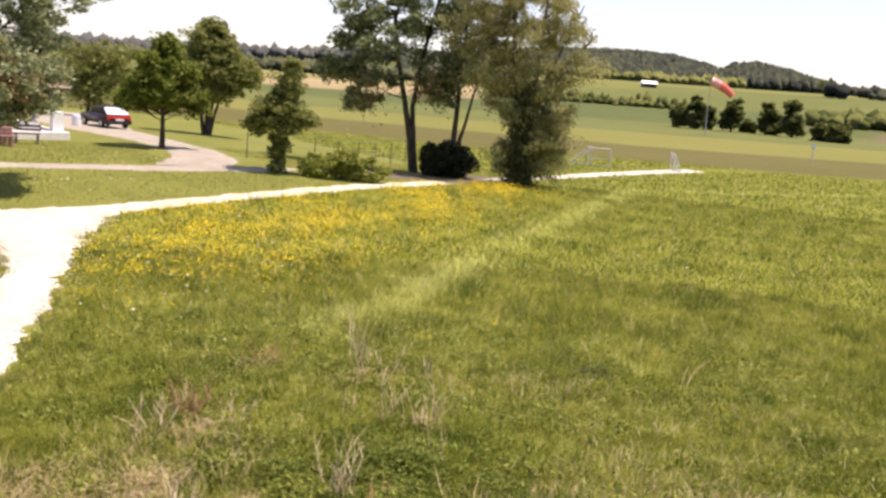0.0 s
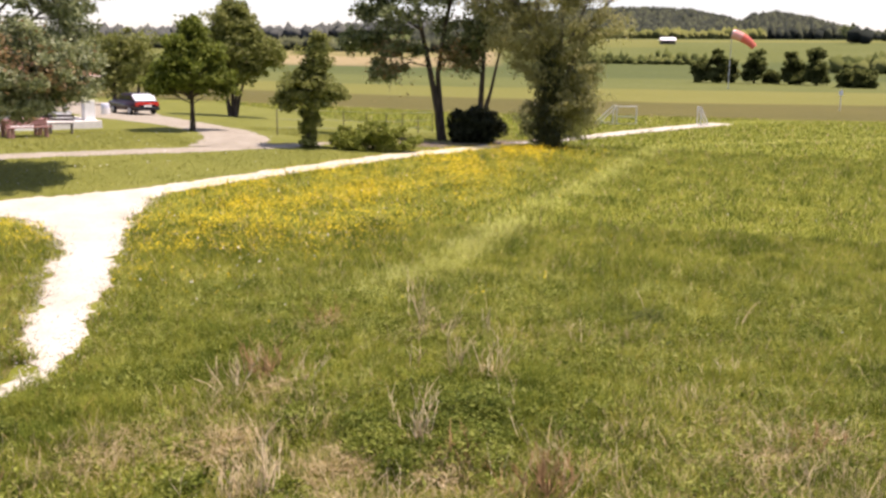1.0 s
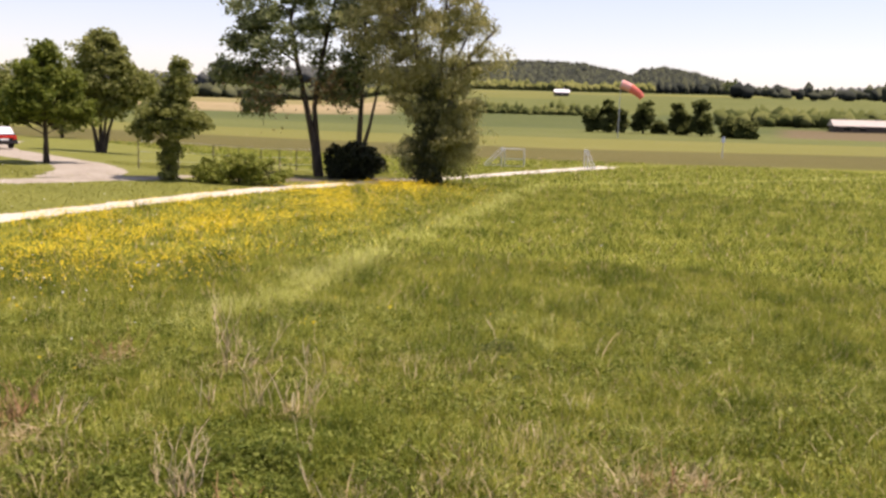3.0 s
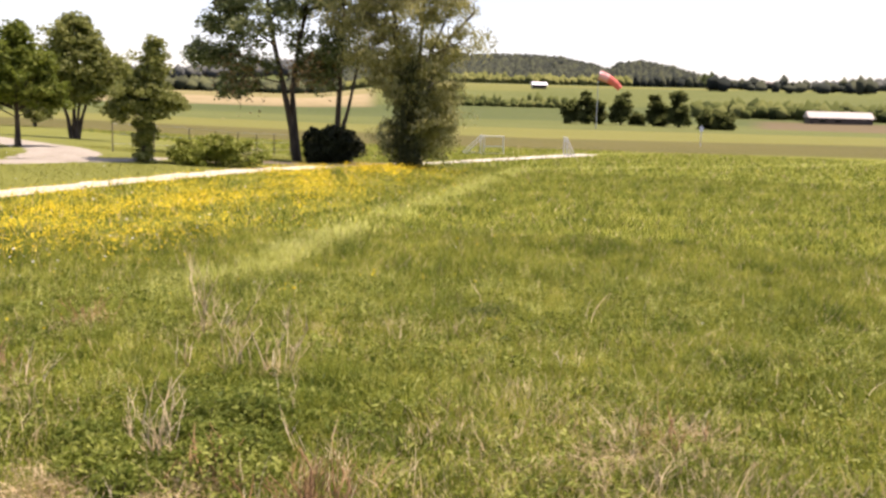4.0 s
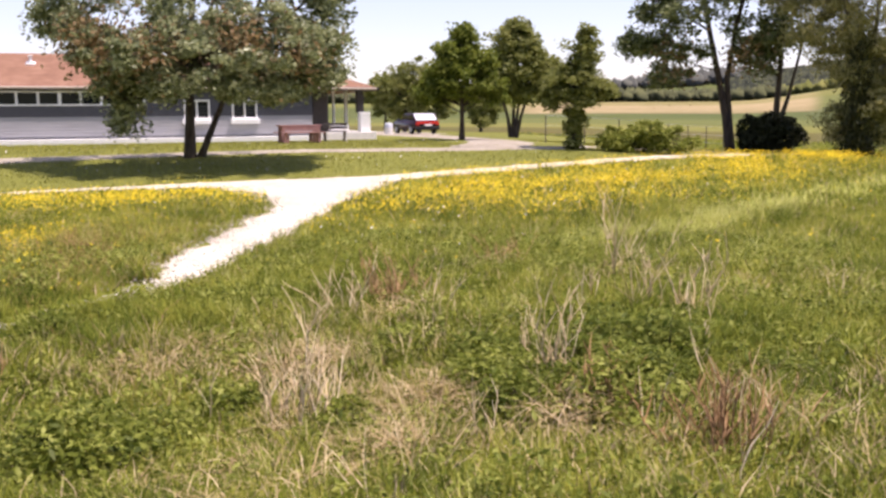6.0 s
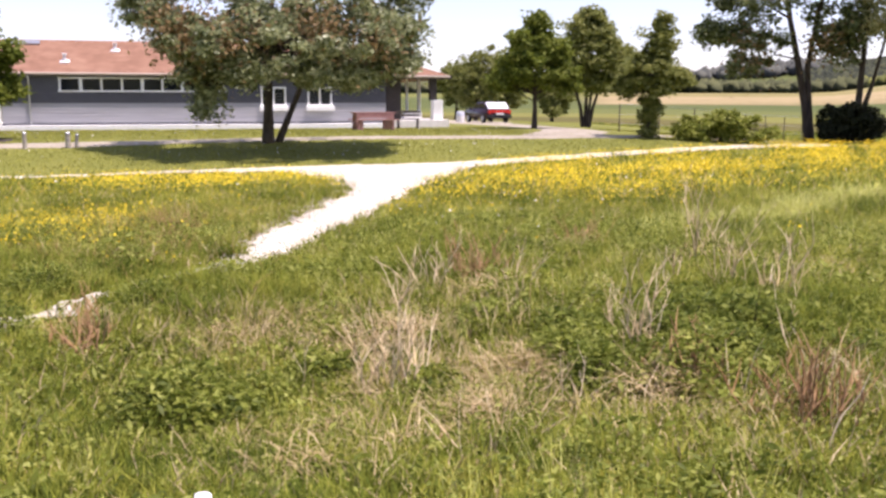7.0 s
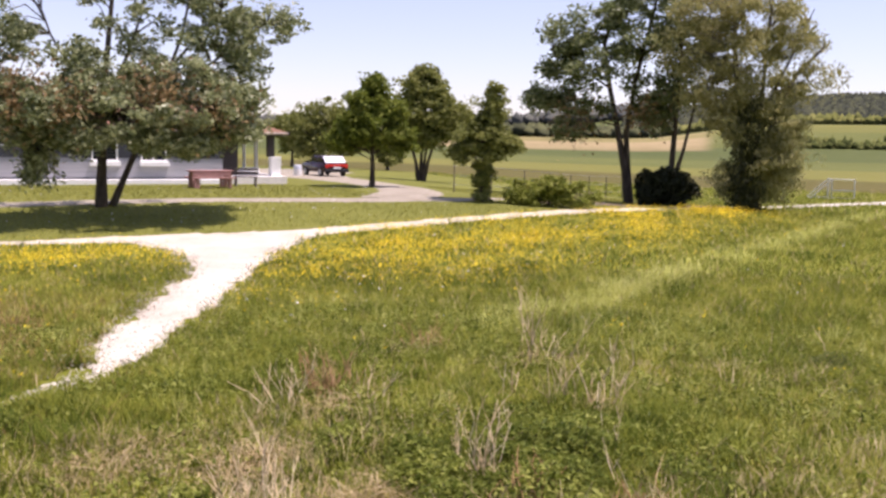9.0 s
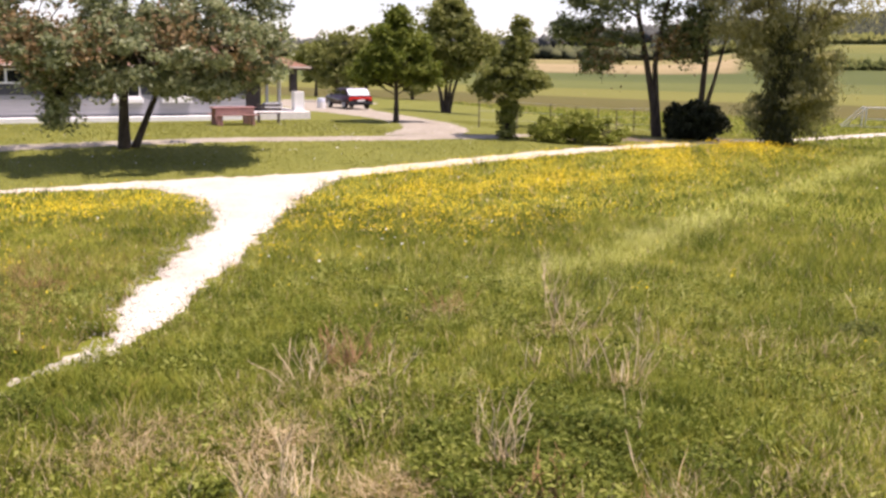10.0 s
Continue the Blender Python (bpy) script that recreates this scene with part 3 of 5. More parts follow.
    pts = [(e0, f0, hz), (e1, f0, hz), (e1, f1, hz), (e0, f1, hz), (e0, mid, rz), (e1 - 4.3, mid, rz)]
    low = [bm.verts.new((x, y, z - 0.14)) for x, y, z in pts]
    top = [bm.verts.new(p) for p in pts]
    for a, b, c in (((0, 1, 5, 4), 0, 0), ((2, 3, 4, 5), 0, 0), ((1, 2, 5), 0, 0), ((3, 0, 4), 0, 0)):
        bm.faces.new([top[k] for k in a])
        bm.faces.new([low[k] for k in reversed(a)])
    for a, b in ((0, 1), (1, 2), (2, 3), (3, 0)):
        bm.faces.new((low[a], low[b], top[b], top[a]))
    roof = part("roof", bm, ROOF, house, "low red-brown roof, weathered in patches")
    part("fascia", slab((e0 + e1) / 2, f0 - 0.02, hz - 0.07, e1 - e0, 0.035, 0.17, 0.005), DARKWOOD, roof)
    part("fascia", slab(e1 + 0.02, mid, hz - 0.07, 0.035, f1 - f0, 0.17, 0.005), DARKWOOD, roof)
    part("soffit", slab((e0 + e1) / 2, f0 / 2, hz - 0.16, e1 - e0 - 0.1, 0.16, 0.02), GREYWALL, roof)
    gut = part_mesh("gutter", tubes("gutter", [([(e0, f0 - 0.06, hz - 0.03), (e1, f0 - 0.06, hz - 0.06)], [0.055, 0.055])], TANTRIM, 8), roof, "pale tan rain gutter")
    slope = (rz - hz) / (mid - f0)
    for x0, t in ((2.6, 0.30), (4.75, 0.66)):
        yy = f0 + t * (mid - f0)
        zz = hz + t * (rz - hz)
        v = part("roof_vent", slab(x0, yy, zz + 0.03, 0.42, 0.34, 0.08, 0.02, Matrix.Rotation(math.atan(slope), 4, "X")), WHITE, roof, "small white roof vent")
        part_mesh("pipe", tubes("pipe", [([(x0, yy, zz), (x0, yy, zz + 0.34)], [0.09, 0.07])], WHITE, 10), v)
        part("cap", slab(x0, yy, zz + 0.37, 0.22, 0.22, 0.05, 0.02), WHITE, v)
    part("skylight", slab(0.55, mid - 0.6, rz - 0.16, 1.6, 0.5, 0.06, 0.01, Matrix.Rotation(math.atan(slope), 4, "X")), METAL, roof, "pale metal flashing strip")
    # glazed lean-to at the far end
    lean = part("veranda", slab(-1.3, 1.0, 0.12, 2.6, 2.0, 0.5, 0.01), PLINTH, house, "glazed veranda with white frames")
    part("pane", slab(-1.3, 0.1, 0.85, 2.5, 0.02, 0.95), GLASS, lean)
    part("roof_slab", slab(-1.35, 1.0, 1.42, 2.8, 2.2, 0.1, 0.01), DARKWOOD, lean)
    for dx in (-2.5, -1.6, -0.8, -0.1):
        part("frame", slab(dx, 0.05, 0.87, 0.08, 0.08, 1.0, 0.005), WHITE, lean)
    part("sill", slab(-1.3, -0.02, 0.4, 2.6, 0.2, 0.07, 0.01), WHITE, lean)
    return house


clubhouse()


# ---- trees ----
def bent(*pts):
    return [tuple(p) for p in pts]


tree("poplar_tree", 1.62, 33.6, "broad grey-green tree with two trunks on the lawn",
     [(-3.61, -2, 4.3, 0.74, 1.55, 0.45, 11), (-2.9, -1.7, 5.1, 0.92, 1.8, 0.7, 7), (-2.2, -1.8, 6.3, 1.1, 2, 0.9, 7), (-0.4, -1.8, 7.3, 1.5, 2.2, 0.9, 7), (2, -1.8, 7.6, 1.7, 2.3, 1.1, 14), (3.85, -1.7, 6.9, 1.3, 2, 1, 13),
      (5.45, -1.5, 6.3, 0.75, 1.3, 0.7, 7), (4.85, -1.7, 5, 0.9, 1.5, 0.6, 8), (3.6, -2, 5.6, 1.2, 1.8, 0.6, 10), (1.2, -2.1, 5.6, 1.3, 2, 0.8, 7), (-1.2, -2.1, 4.9, 1.3, 1.8, 0.6, 5),
      (2.2, -2.8, 4.3, 1.5, 2.25, 0.6, 22), (4.05, -2.7, 3.8, 1, 1.85, 0.55, 16), (0.2, -2.9, 4, 1.3, 2.25, 0.55, 18), (3.3, -3.4, 3.1, 1.5, 2.15, 0.72, 27), (0.9, -3.6, 3.1, 1.5, 2.25, 0.72, 28), (-1.4, -3.5, 3.2, 1.4, 2.15, 0.72, 23), (-2.64, -2.6, 3.5, 0.92, 1.75, 0.62, 11),
      (2.9, -3.5, 2.25, 0.8, 1.45, 0.35, 16), (4.25, -3.2, 2.7, 0.5, 1.15, 0.3, 9), (1.4, -3.6, 2.35, 0.6, 1.35, 0.3, 12), (-0.5, -3.5, 2.3, 0.7, 1.45, 0.35, 14), (-2.02, -3.3, 2.3, 0.69, 1.35, 0.4, 9), (-1.76, -3.2, 1.5, 0.28, 0.65, 0.5, 4)],
     [(bent((0, 0, -0.1), (0.05, 0, 1.2), (0.1, 0, 2.4), (0.2, 0.1, 4.2), (0.4, 0.1, 6.0), (0.6, 0, 8.0)), 0.19),
      (bent((0.3, 0.1, -0.1), (0.8, 0.1, 1.1), (1.45, 0.0, 2.6), (2.1, 0, 4.2), (2.7, 0.1, 5.8), (3.1, 0.1, 7.6)), 0.12),
      (bent((0.13, 0, 2.6), (-0.6, -0.2, 4.2), (-1.4, -0.5, 5.6), (-1.9, -0.8, 7.2)), 0.07), (bent((0.2, 0, 3.4), (0.9, -0.6, 5.0), (1.4, -1.0, 6.4), (1.6, -1.2, 8.0)), 0.06),
      (bent((0.1, 0, 2.2), (-1.6, -0.5, 3.3), (-3.0, -0.9, 4.2), (-4.2, -1.2, 4.6)), 0.06), (bent((1.9, 0, 3.4), (3.0, -0.4, 4.4), (4.2, -0.8, 5.4), (5.4, -1.1, 6.3)), 0.06), (bent((2.2, 0, 4.6), (3.2, -0.6, 5.8), (4.2, -1.0, 7.0)), 0.05),
      (bent((1.4, 0, 2.5), (2.4, -1.2, 3.1), (3.4, -2.4, 3.1)), 0.05), (bent((0.1, 0, 2.2), (-0.9, -1.2, 3.0), (-2.2, -2.3, 3.1)), 0.05), (bent((-1.9, -2.0, 3.05), (-2.0, -2.1, 2.6), (-2.0, -2.2, 2.0), (-2.05, -2.25, 1.1)), 0.028), (bent((0.12, 0, 2.5), (0.1, -1.0, 3.0), (0.2, -2.0, 3.2), (0.3, -2.9, 2.9)), 0.045)],
     LEAF_MAPLE, BARK, 11, size=0.08, per=200, spread=0.36, fine=1.9,
     extra=[("young_leaves", LEAF_RED, [(-2.8, -3.2, 3.6, 0.45, 700), (-2.0, -4.2, 3.2, 0.45, 600), (3.4, -4.6, 3.2, 0.45, 300), (-0.8, -4.8, 3.3, 0.4, 260), (1.6, -4.6, 3.7, 0.45, 420), (-1.6, -2.8, 2.4, 0.35, 160)])])
tree("lime_tree", 14.3, 43.2, "small dense green tree with a broad crown beside the drive",
     [(-0.1, 0, 2.8, 1.7, 1.6, 1.0, 46), (-0.1, 0, 4.0, 1.15, 1.1, 0.75, 23), (0.05, 0, 4.95, 0.5, 0.5, 0.4, 8), (-1.6, 0, 2.3, 0.5, 0.8, 0.45, 9), (1.5, 0, 2.3, 0.5, 0.8, 0.5, 9), (1.0, 0, 3.6, 0.5, 0.6, 0.5, 8)],
     [(bent((0, 0, -0.1), (0.02, 0, 1.0), (0.0, 0, 2.2), (0.1, 0, 3.4), (0.2, 0, 4.7)), 0.13)], LEAF_DEEP, BARK, 112, size=0.10, per=200, spread=0.36, fine=2.0)
tree("ash_tree", 22.5, 58.0, "taller tree forked into four trunks on the lawn",
     [(0.4, 0, 4.7, 2.0, 1.8, 1.4, 48), (0.2, 0, 6.3, 1.3, 1.3, 0.8, 19), (2.4, 0, 4.2, 0.8, 1.1, 0.9, 14), (-1.6, 0, 3.9, 0.8, 1.1, 0.9, 13), (0.5, 0, 3.0, 1.7, 1.4, 0.6, 16), (0.1, 0, 7.1, 0.5, 0.4, 0.25, 4)],
     [(bent((-0.15, 0, -0.1), (-0.35, 0, 1.3), (-0.8, 0, 2.8), (-1.2, 0, 4.6)), 0.14), (bent((0, 0.1, -0.1), (0.0, 0.1, 1.6), (0.1, 0.1, 3.5), (0, 0, 6.4)), 0.14),
      (bent((0.15, 0, -0.1), (0.45, 0, 1.3), (0.9, 0, 2.8), (1.5, 0, 4.4)), 0.13), (bent((0.1, -0.1, -0.1), (0.25, -0.1, 1.6), (0.5, -0.1, 3.4), (0.7, 0, 5.6)), 0.11)],
     LEAF_OLIVE, BARK, 13, size=0.13, per=180, spread=0.5, fine=2.0)
tree("hawthorn_tree", 16.0, 34.3, "small upright green tree with a leafy base",
     [(0.05, 0, 2.5, 1.05, 0.95, 0.85, 38), (0.3, 0, 3.6, 0.65, 0.6, 0.55, 15), (0.4, 0, 4.4, 0.22, 0.22, 0.35, 5), (-0.85, 0, 2.0, 0.4, 0.45, 0.35, 8), (1.1, 0, 2.3, 0.4, 0.45, 0.4, 8), (0.0, 0, 1.1, 0.2, 0.22, 0.6, 9), (0.0, 0, 0.35, 0.22, 0.25, 0.25, 4)],
     [(bent((0, 0, -0.1), (0.0, 0, 0.9), (0.05, 0, 2.0), (0.2, 0, 3.2), (0.35, 0, 4.3)), 0.12)], LEAF_OLIVE, BARK, 14, size=0.08, per=200, spread=0.28, fine=2.0)
tree("alder_tree", 25.9, 39.2, "tall alder with a leaning twin trunk and airy crown",
     [(-3.0, 0, 8.2, 1.2, 1.3, 1.2, 12), (-3.3, 0, 6.7, 0.9, 1.1, 0.7, 7), (-1.6, 0, 6.8, 2.3, 2.2, 1.9, 24), (0.6, 0.3, 8.3, 2.0, 2.0, 1.6, 18), (1.3, 0, 10.4, 1.2, 1.3, 1.1, 10), (-1.1, 0, 9.2, 1.6, 1.6, 1.0, 11), (-2.3, -0.3, 4.4, 1.3, 1.4, 0.9, 10), (-3.6, 0, 5.1, 1.0, 1.0, 0.55, 9), (-4.5, 0, 4.9, 0.5, 0.6, 0.3, 4), (-2.7, -0.2, 3.6, 0.7, 0.8, 0.45, 5), (1.2, 0, 5.2, 1.6, 1.5, 1.0, 10)],
     [(bent((0.2, 0, -0.1), (-0.05, 0, 1.6), (-0.45, 0, 3.6), (-0.9, 0, 5.6), (-1.2, 0, 7.6), (-0.9, 0, 9.0)), 0.20), (bent((0.25, 0.1, -0.1), (0.1, 0.1, 1.6), (-0.05, 0.1, 3.4), (0.3, 0.1, 5.8), (0.9, 0.1, 8.6), (1.2, 0, 10.0)), 0.18),
      (bent((-0.6, 0, 4.4), (-1.8, -0.1, 4.9), (-3.2, -0.1, 5.0), (-4.6, 0, 5.0)), 0.05), (bent((-0.5, 0, 3.8), (-1.5, -0.1, 4.0), (-2.4, -0.2, 3.5), (-2.5, -0.2, 2.5)), 0.035), (bent((-0.9, 0, 5.6), (-2.2, 0, 6.4), (-3.4, 0, 6.6)), 0.05), (bent((0.0, 0, 4.4), (0.9, 0, 5.2), (1.9, 0, 5.6)), 0.05)],
     LEAF_ALDER, BARK, 15, size=0.10, per=185, spread=0.46,
     extra=[("young_leaves", LEAF_RED, [(-2.4, -1.2, 4.0, 0.6, 260), (1.2, -1.2, 4.5, 0.5, 220), (0.2, -1, 4.3, 0.4, 120)])])
tree("alder_tree", 27.4, 37.6, "slim alder among the crown of the willow",
     [(0.2, 0, 7.8, 1.6, 1.5, 1.9, 18), (0.0, 0, 5.6, 1.4, 1.4, 1.2, 11), (-0.6, 0, 4.0, 0.9, 0.9, 0.6, 5)],
     [(bent((0, 0, -0.1), (0.0, 0, 1.8), (0.1, 0, 4.0), (0.2, 0, 6.2), (0.3, 0, 8.8)), 0.18), (bent((0.1, 0, 1.2), (0.5, 0, 2.6), (0.9, 0, 4.5), (1.1, 0, 6.0)), 0.11)],
     LEAF_ALDER, BARK, 16, size=0.10, per=180, spread=0.46)
tree("willow_tree", 28.8, 33.6, "large yellowish willow with drooping fine leaves down to the ground",
     [(-1.9, 0, 9.0, 1.8, 2.0, 1.2, 24), (0.2, 0, 8.6, 1.9, 2.0, 1.4, 24), (-2.9, 0, 7.2, 1.2, 1.4, 1.2, 16), (-0.6, 0, 7.0, 1.9, 1.9, 1.2, 26), (1.6, 0, 7.2, 1.1, 1.3, 1.1, 10), (2.7, 0, 6.0, 0.7, 0.9, 0.8, 4), (-1.6, 0, 5.4, 1.5, 1.6, 1.1, 20), (0.5, 0, 5.4, 1.7, 1.7, 1.2, 22),
      (-0.7, 0, 4.1, 1.2, 1.4, 0.9, 16), (0.9, 0, 3.9, 1.4, 1.4, 1.0, 20), (1.2, 0, 2.6, 1.1, 1.2, 0.9, 18), (0.2, -0.5, 2.5, 1.1, 1.0, 0.9, 12), (1.2, 0, 1.3, 0.95, 1.1, 0.9, 16), (-0.2, 0.1, 1.0, 0.9, 0.7, 0.7, 8), (-1.2, -0.3, 1.5, 0.4, 0.6, 0.9, 5)],
     [(bent((0, 0, -0.1), (-0.1, 0, 1.5), (-0.3, 0, 3.5), (-0.9, 0, 6.3), (-1.1, 0, 9.6)), 0.26), (bent((0.2, 0, -0.1), (0.3, 0.1, 1.8), (0.8, 0.1, 4.2), (1.6, 0.1, 6.0), (2.7, 0.1, 7.2)), 0.18), (bent((0.1, 0, 1.5), (0.2, 0, 4.5), (0.4, 0, 7.6), (0.5, 0, 9.4)), 0.14), (bent((0.6, 0, 5.0), (1.4, 0, 6.8), (2.2, 0, 8.8)), 0.07)],
     LEAF_WILLOW, BARK_GREY, 17, size=0.13, per=165, spread=0.46, slim=0.22, droop=1.1, fine=1.6,
     # added dark leaf column that paints the crown's own shade along the trunk
     extra=[("ivy", LEAF_SHADE, [(-0.3 + 0.12 * math.sin(2.1 * k), -0.75, 0.3 + 0.42 * k, 0.36 - 0.012 * k, 680 - 40 * k) for k in range(11)])])
tree("yew_bush", 26.8, 37.2, "rounded nearly black evergreen bush under the alders",
     [(0, 0, 0.8, 1.4, 1.15, 1.0, 110)], [(bent((0, 0, -0.1), (0, 0, 0.5), (0.0, 0, 1.2)), 0.1)], LEAF_DARK, BARK, 18, size=0.075, per=230, spread=0.2, category="bush", fine=1.0)
tree("hedge_shrub", 18.45, 33.2, "low spreading light green shrub by the fence",
     [(-0.8, 0, 0.5, 1.0, 0.8, 0.48, 26), (0.9, 0, 0.5, 1.1, 0.8, 0.46, 28), (0.1, 0, 0.8, 1.0, 0.7, 0.4, 20)], [(bent((0, 0, -0.1), (0.0, 0, 0.3), (0.1, 0, 0.7)), 0.06)], LEAF_BUSH, BARK, 19, size=0.065, per=230, spread=0.2, category="shrub")
# trees beside and behind the far end of the clubhouse
tree("chestnut_tree", -8.95, 35.2, "dense broad-leaved green tree over a shaded bed",
     [(0.1, 0, 2.7, 1.75, 1.7, 0.8, 36), (0.2, 0, 3.7, 1.35, 1.3, 0.65, 20), (0.1, 0, 4.5, 0.6, 0.7, 0.4, 7), (1.2, 0, 4.0, 0.45, 0.6, 0.45, 6), (1.7, -0.2, 1.9, 0.6, 0.8, 0.4, 9), (-1.4, -0.2, 1.9, 0.7, 0.8, 0.4, 9), (0.2, -1.2, 1.9, 0.9, 0.5, 0.35, 9), (2.0, 0, 2.9, 0.35, 0.6, 0.4, 4), (-1.6, 0, 3.2, 0.4, 0.6, 0.4, 5)],
     [(bent((0, 0, -0.1), (0.0, 0, 0.8), (0.05, 0, 1.8), (0.15, 0, 3.0), (0.2, 0, 4.2)), 0.24), (bent((-0.02, 0, 0.7), (-0.45, 0, 1.3), (-1.0, 0, 2.0)), 0.07)], LEAF_DEEP, BARK, 21, size=0.115, per=190, spread=0.34, slim=0.45)
tree("maple_tree", -15.4, 46.5, "olive-green tree by the yard", [(0.2, 0, 3.2, 1.9, 1.8, 1.1, 22), (0.3, 0, 4.8, 1.5, 1.3, 1.0, 13), (1.4, 0, 2.4, 0.8, 0.9, 0.5, 6)], [(bent((0, 0, -0.1), (0.05, 0, 1.2), (0.0, 0, 2.6), (0.1, 0, 4.2)), 0.14)], LEAF_OLIVE, BARK, 22, size=0.13, per=200, spread=0.42)
tree("young_maple", -10.0, 30.7, "young olive-green tree with a leafy base beside the path", [(0.1, 0, 3.0, 0.95, 0.9, 0.75, 20), (0.2, 0, 4.0, 0.6, 0.6, 0.5, 8), (-0.4, 0, 2.3, 0.5, 0.6, 0.3, 6), (0.05, 0, 0.3, 0.2, 0.2, 0.3, 6)],
     [(bent((0, 0, -0.1), (0.04, 0, 1.0), (0.06, 0, 2.0), (0.15, 0, 3.0), (0.2, 0, 4.0)), 0.075)], LEAF_OLIVE, BARK, 36, size=0.09, per=170, spread=0.26)
tree("maple_tree", -11.3, 29.9, "large green tree shading the lawn by the notice board", [(-0.6, 0, 3.2, 1.5, 1.6, 0.9, 30), (-0.4, 0, 4.6, 1.5, 1.6, 0.9, 24), (-0.5, 0, 6.4, 1.2, 1.3, 1.2, 16), (0.6, -0.2, 2.4, 0.6, 0.9, 0.4, 8), (-1.0, -0.4, 2.3, 0.9, 0.9, 0.4, 9)],
     [(bent((0, 0, -0.1), (0.05, 0, 1.2), (-0.1, 0, 2.6), (-0.2, 0, 4.6), (-0.4, 0, 6.6)), 0.13)], LEAF_DEEP, BARK, 37, size=0.11, per=190, spread=0.36)
tree("birch_tree", -18.2, 55.0, "thin half-bare tree with a sparse airy crown", [(-0.4, 0, 9.2, 1.3, 1.3, 1.5, 12), (0.9, 0, 8.0, 1.3, 1.2, 1.3, 10), (2.6, 0, 6.6, 1.0, 1.0, 0.5, 8), (-2.2, 0, 6.8, 0.8, 0.8, 1.2, 9), (0.4, 0, 5.6, 1.6, 1.3, 1.0, 10)], [(bent((0, 0, -0.1), (0.1, 0, 2.5), (0.0, 0, 5.5), (-0.2, 0, 10.6)), 0.16), (bent((0.1, 0, 2.6), (0.7, 0, 4.8), (1.4, 0, 7.2)), 0.1)], LEAF_MAPLE, BARK_GREY, 23, size=0.10, per=70, spread=0.5)
tree("maple_tree", -22.0, 52.0, "tall green tree at the edge of the yard", [(0, 0, 5.8, 2.6, 2.2, 2.8, 32), (0, 0, 3.0, 2.4, 2.0, 1.1, 16)], [(bent((0, 0, -0.1), (0.05, 0, 2.2), (0.0, 0, 5.0), (0.1, 0, 7.4)), 0.2)], LEAF_OLIVE, BARK, 24, size=0.15, per=190, spread=0.55)
for x, y, k, h, note in ((18.6, 71.0, 25, 1.0, "rounded dull green tree behind the parked car"), (22.0, 92.0, 26, 1.15, "tall dull green tree beyond the drive"), (28.5, 97.0, 27, 1.1, "broad green tree at the field edge"), (30.5, 88.0, 28, 0.8, "low round tree at the field edge")):
    tree("small_tree", x, y, note, [(-0.6, 0, 3.3 * h, 1.5 * h, 1.5, 1.4 * h, 16), (1.0, 0, 3.8 * h, 1.5 * h, 1.5, 1.7 * h, 18), (0.2, 0, 1.8 * h, 1.7 * h, 1.5, 0.8 * h, 12)], [(bent((0, 0, -0.1), (0.05, 0, 1.6), (0.4, 0, 3.6 * h)), 0.16)], LEAF_OLIVE, BARK, k, size=0.15, per=120, spread=0.5)


# ---- the parked car, the picnic table and other things round the clubhouse ----
CARPAINT = plain("dark red car paint", (0.025, 0.007, 0.009), 0.25, vary=0.05, spec=0.6)
BLACKTRIM = plain("black plastic", (0.015, 0.015, 0.017), 0.5)
TYRE = plain("tyre rubber", (0.02, 0.02, 0.02), 0.9)
REDWOOD = plain("weathered red-brown timber", (0.36, 0.195, 0.17), 0.8, vary=0.25, bump=0.3)
POSTWOOD = plain("weathered grey timber", (0.12, 0.10, 0.085), 0.9, vary=0.3, bump=0.4)
PALEPLASTIC = plain("pale plastic", (0.62, 0.66, 0.72), 0.5)
BLUE = plain("blue board", (0.28, 0.36, 0.62), 0.5, vary=0.1)


def prism(profile, half, taper=1.0):
    """A solid from a side outline of (x, z), swept across y from -half to half."""
    bm = bmesh.new()
    a = [bm.verts.new((x, -half, z)) for x, z in profile]
    b = [bm.verts.new((x, half, z)) for x, z in profile]
    bm.faces.new(a)
    bm.faces.new(list(reversed(b)))
    for k in range(len(a)):
        n = (k + 1) % len(a)
        bm.faces.new((a[n], a[k], b[k], b[n]))
    bmesh.ops.recalc_face_normals(bm, faces=bm.faces)
    return bm


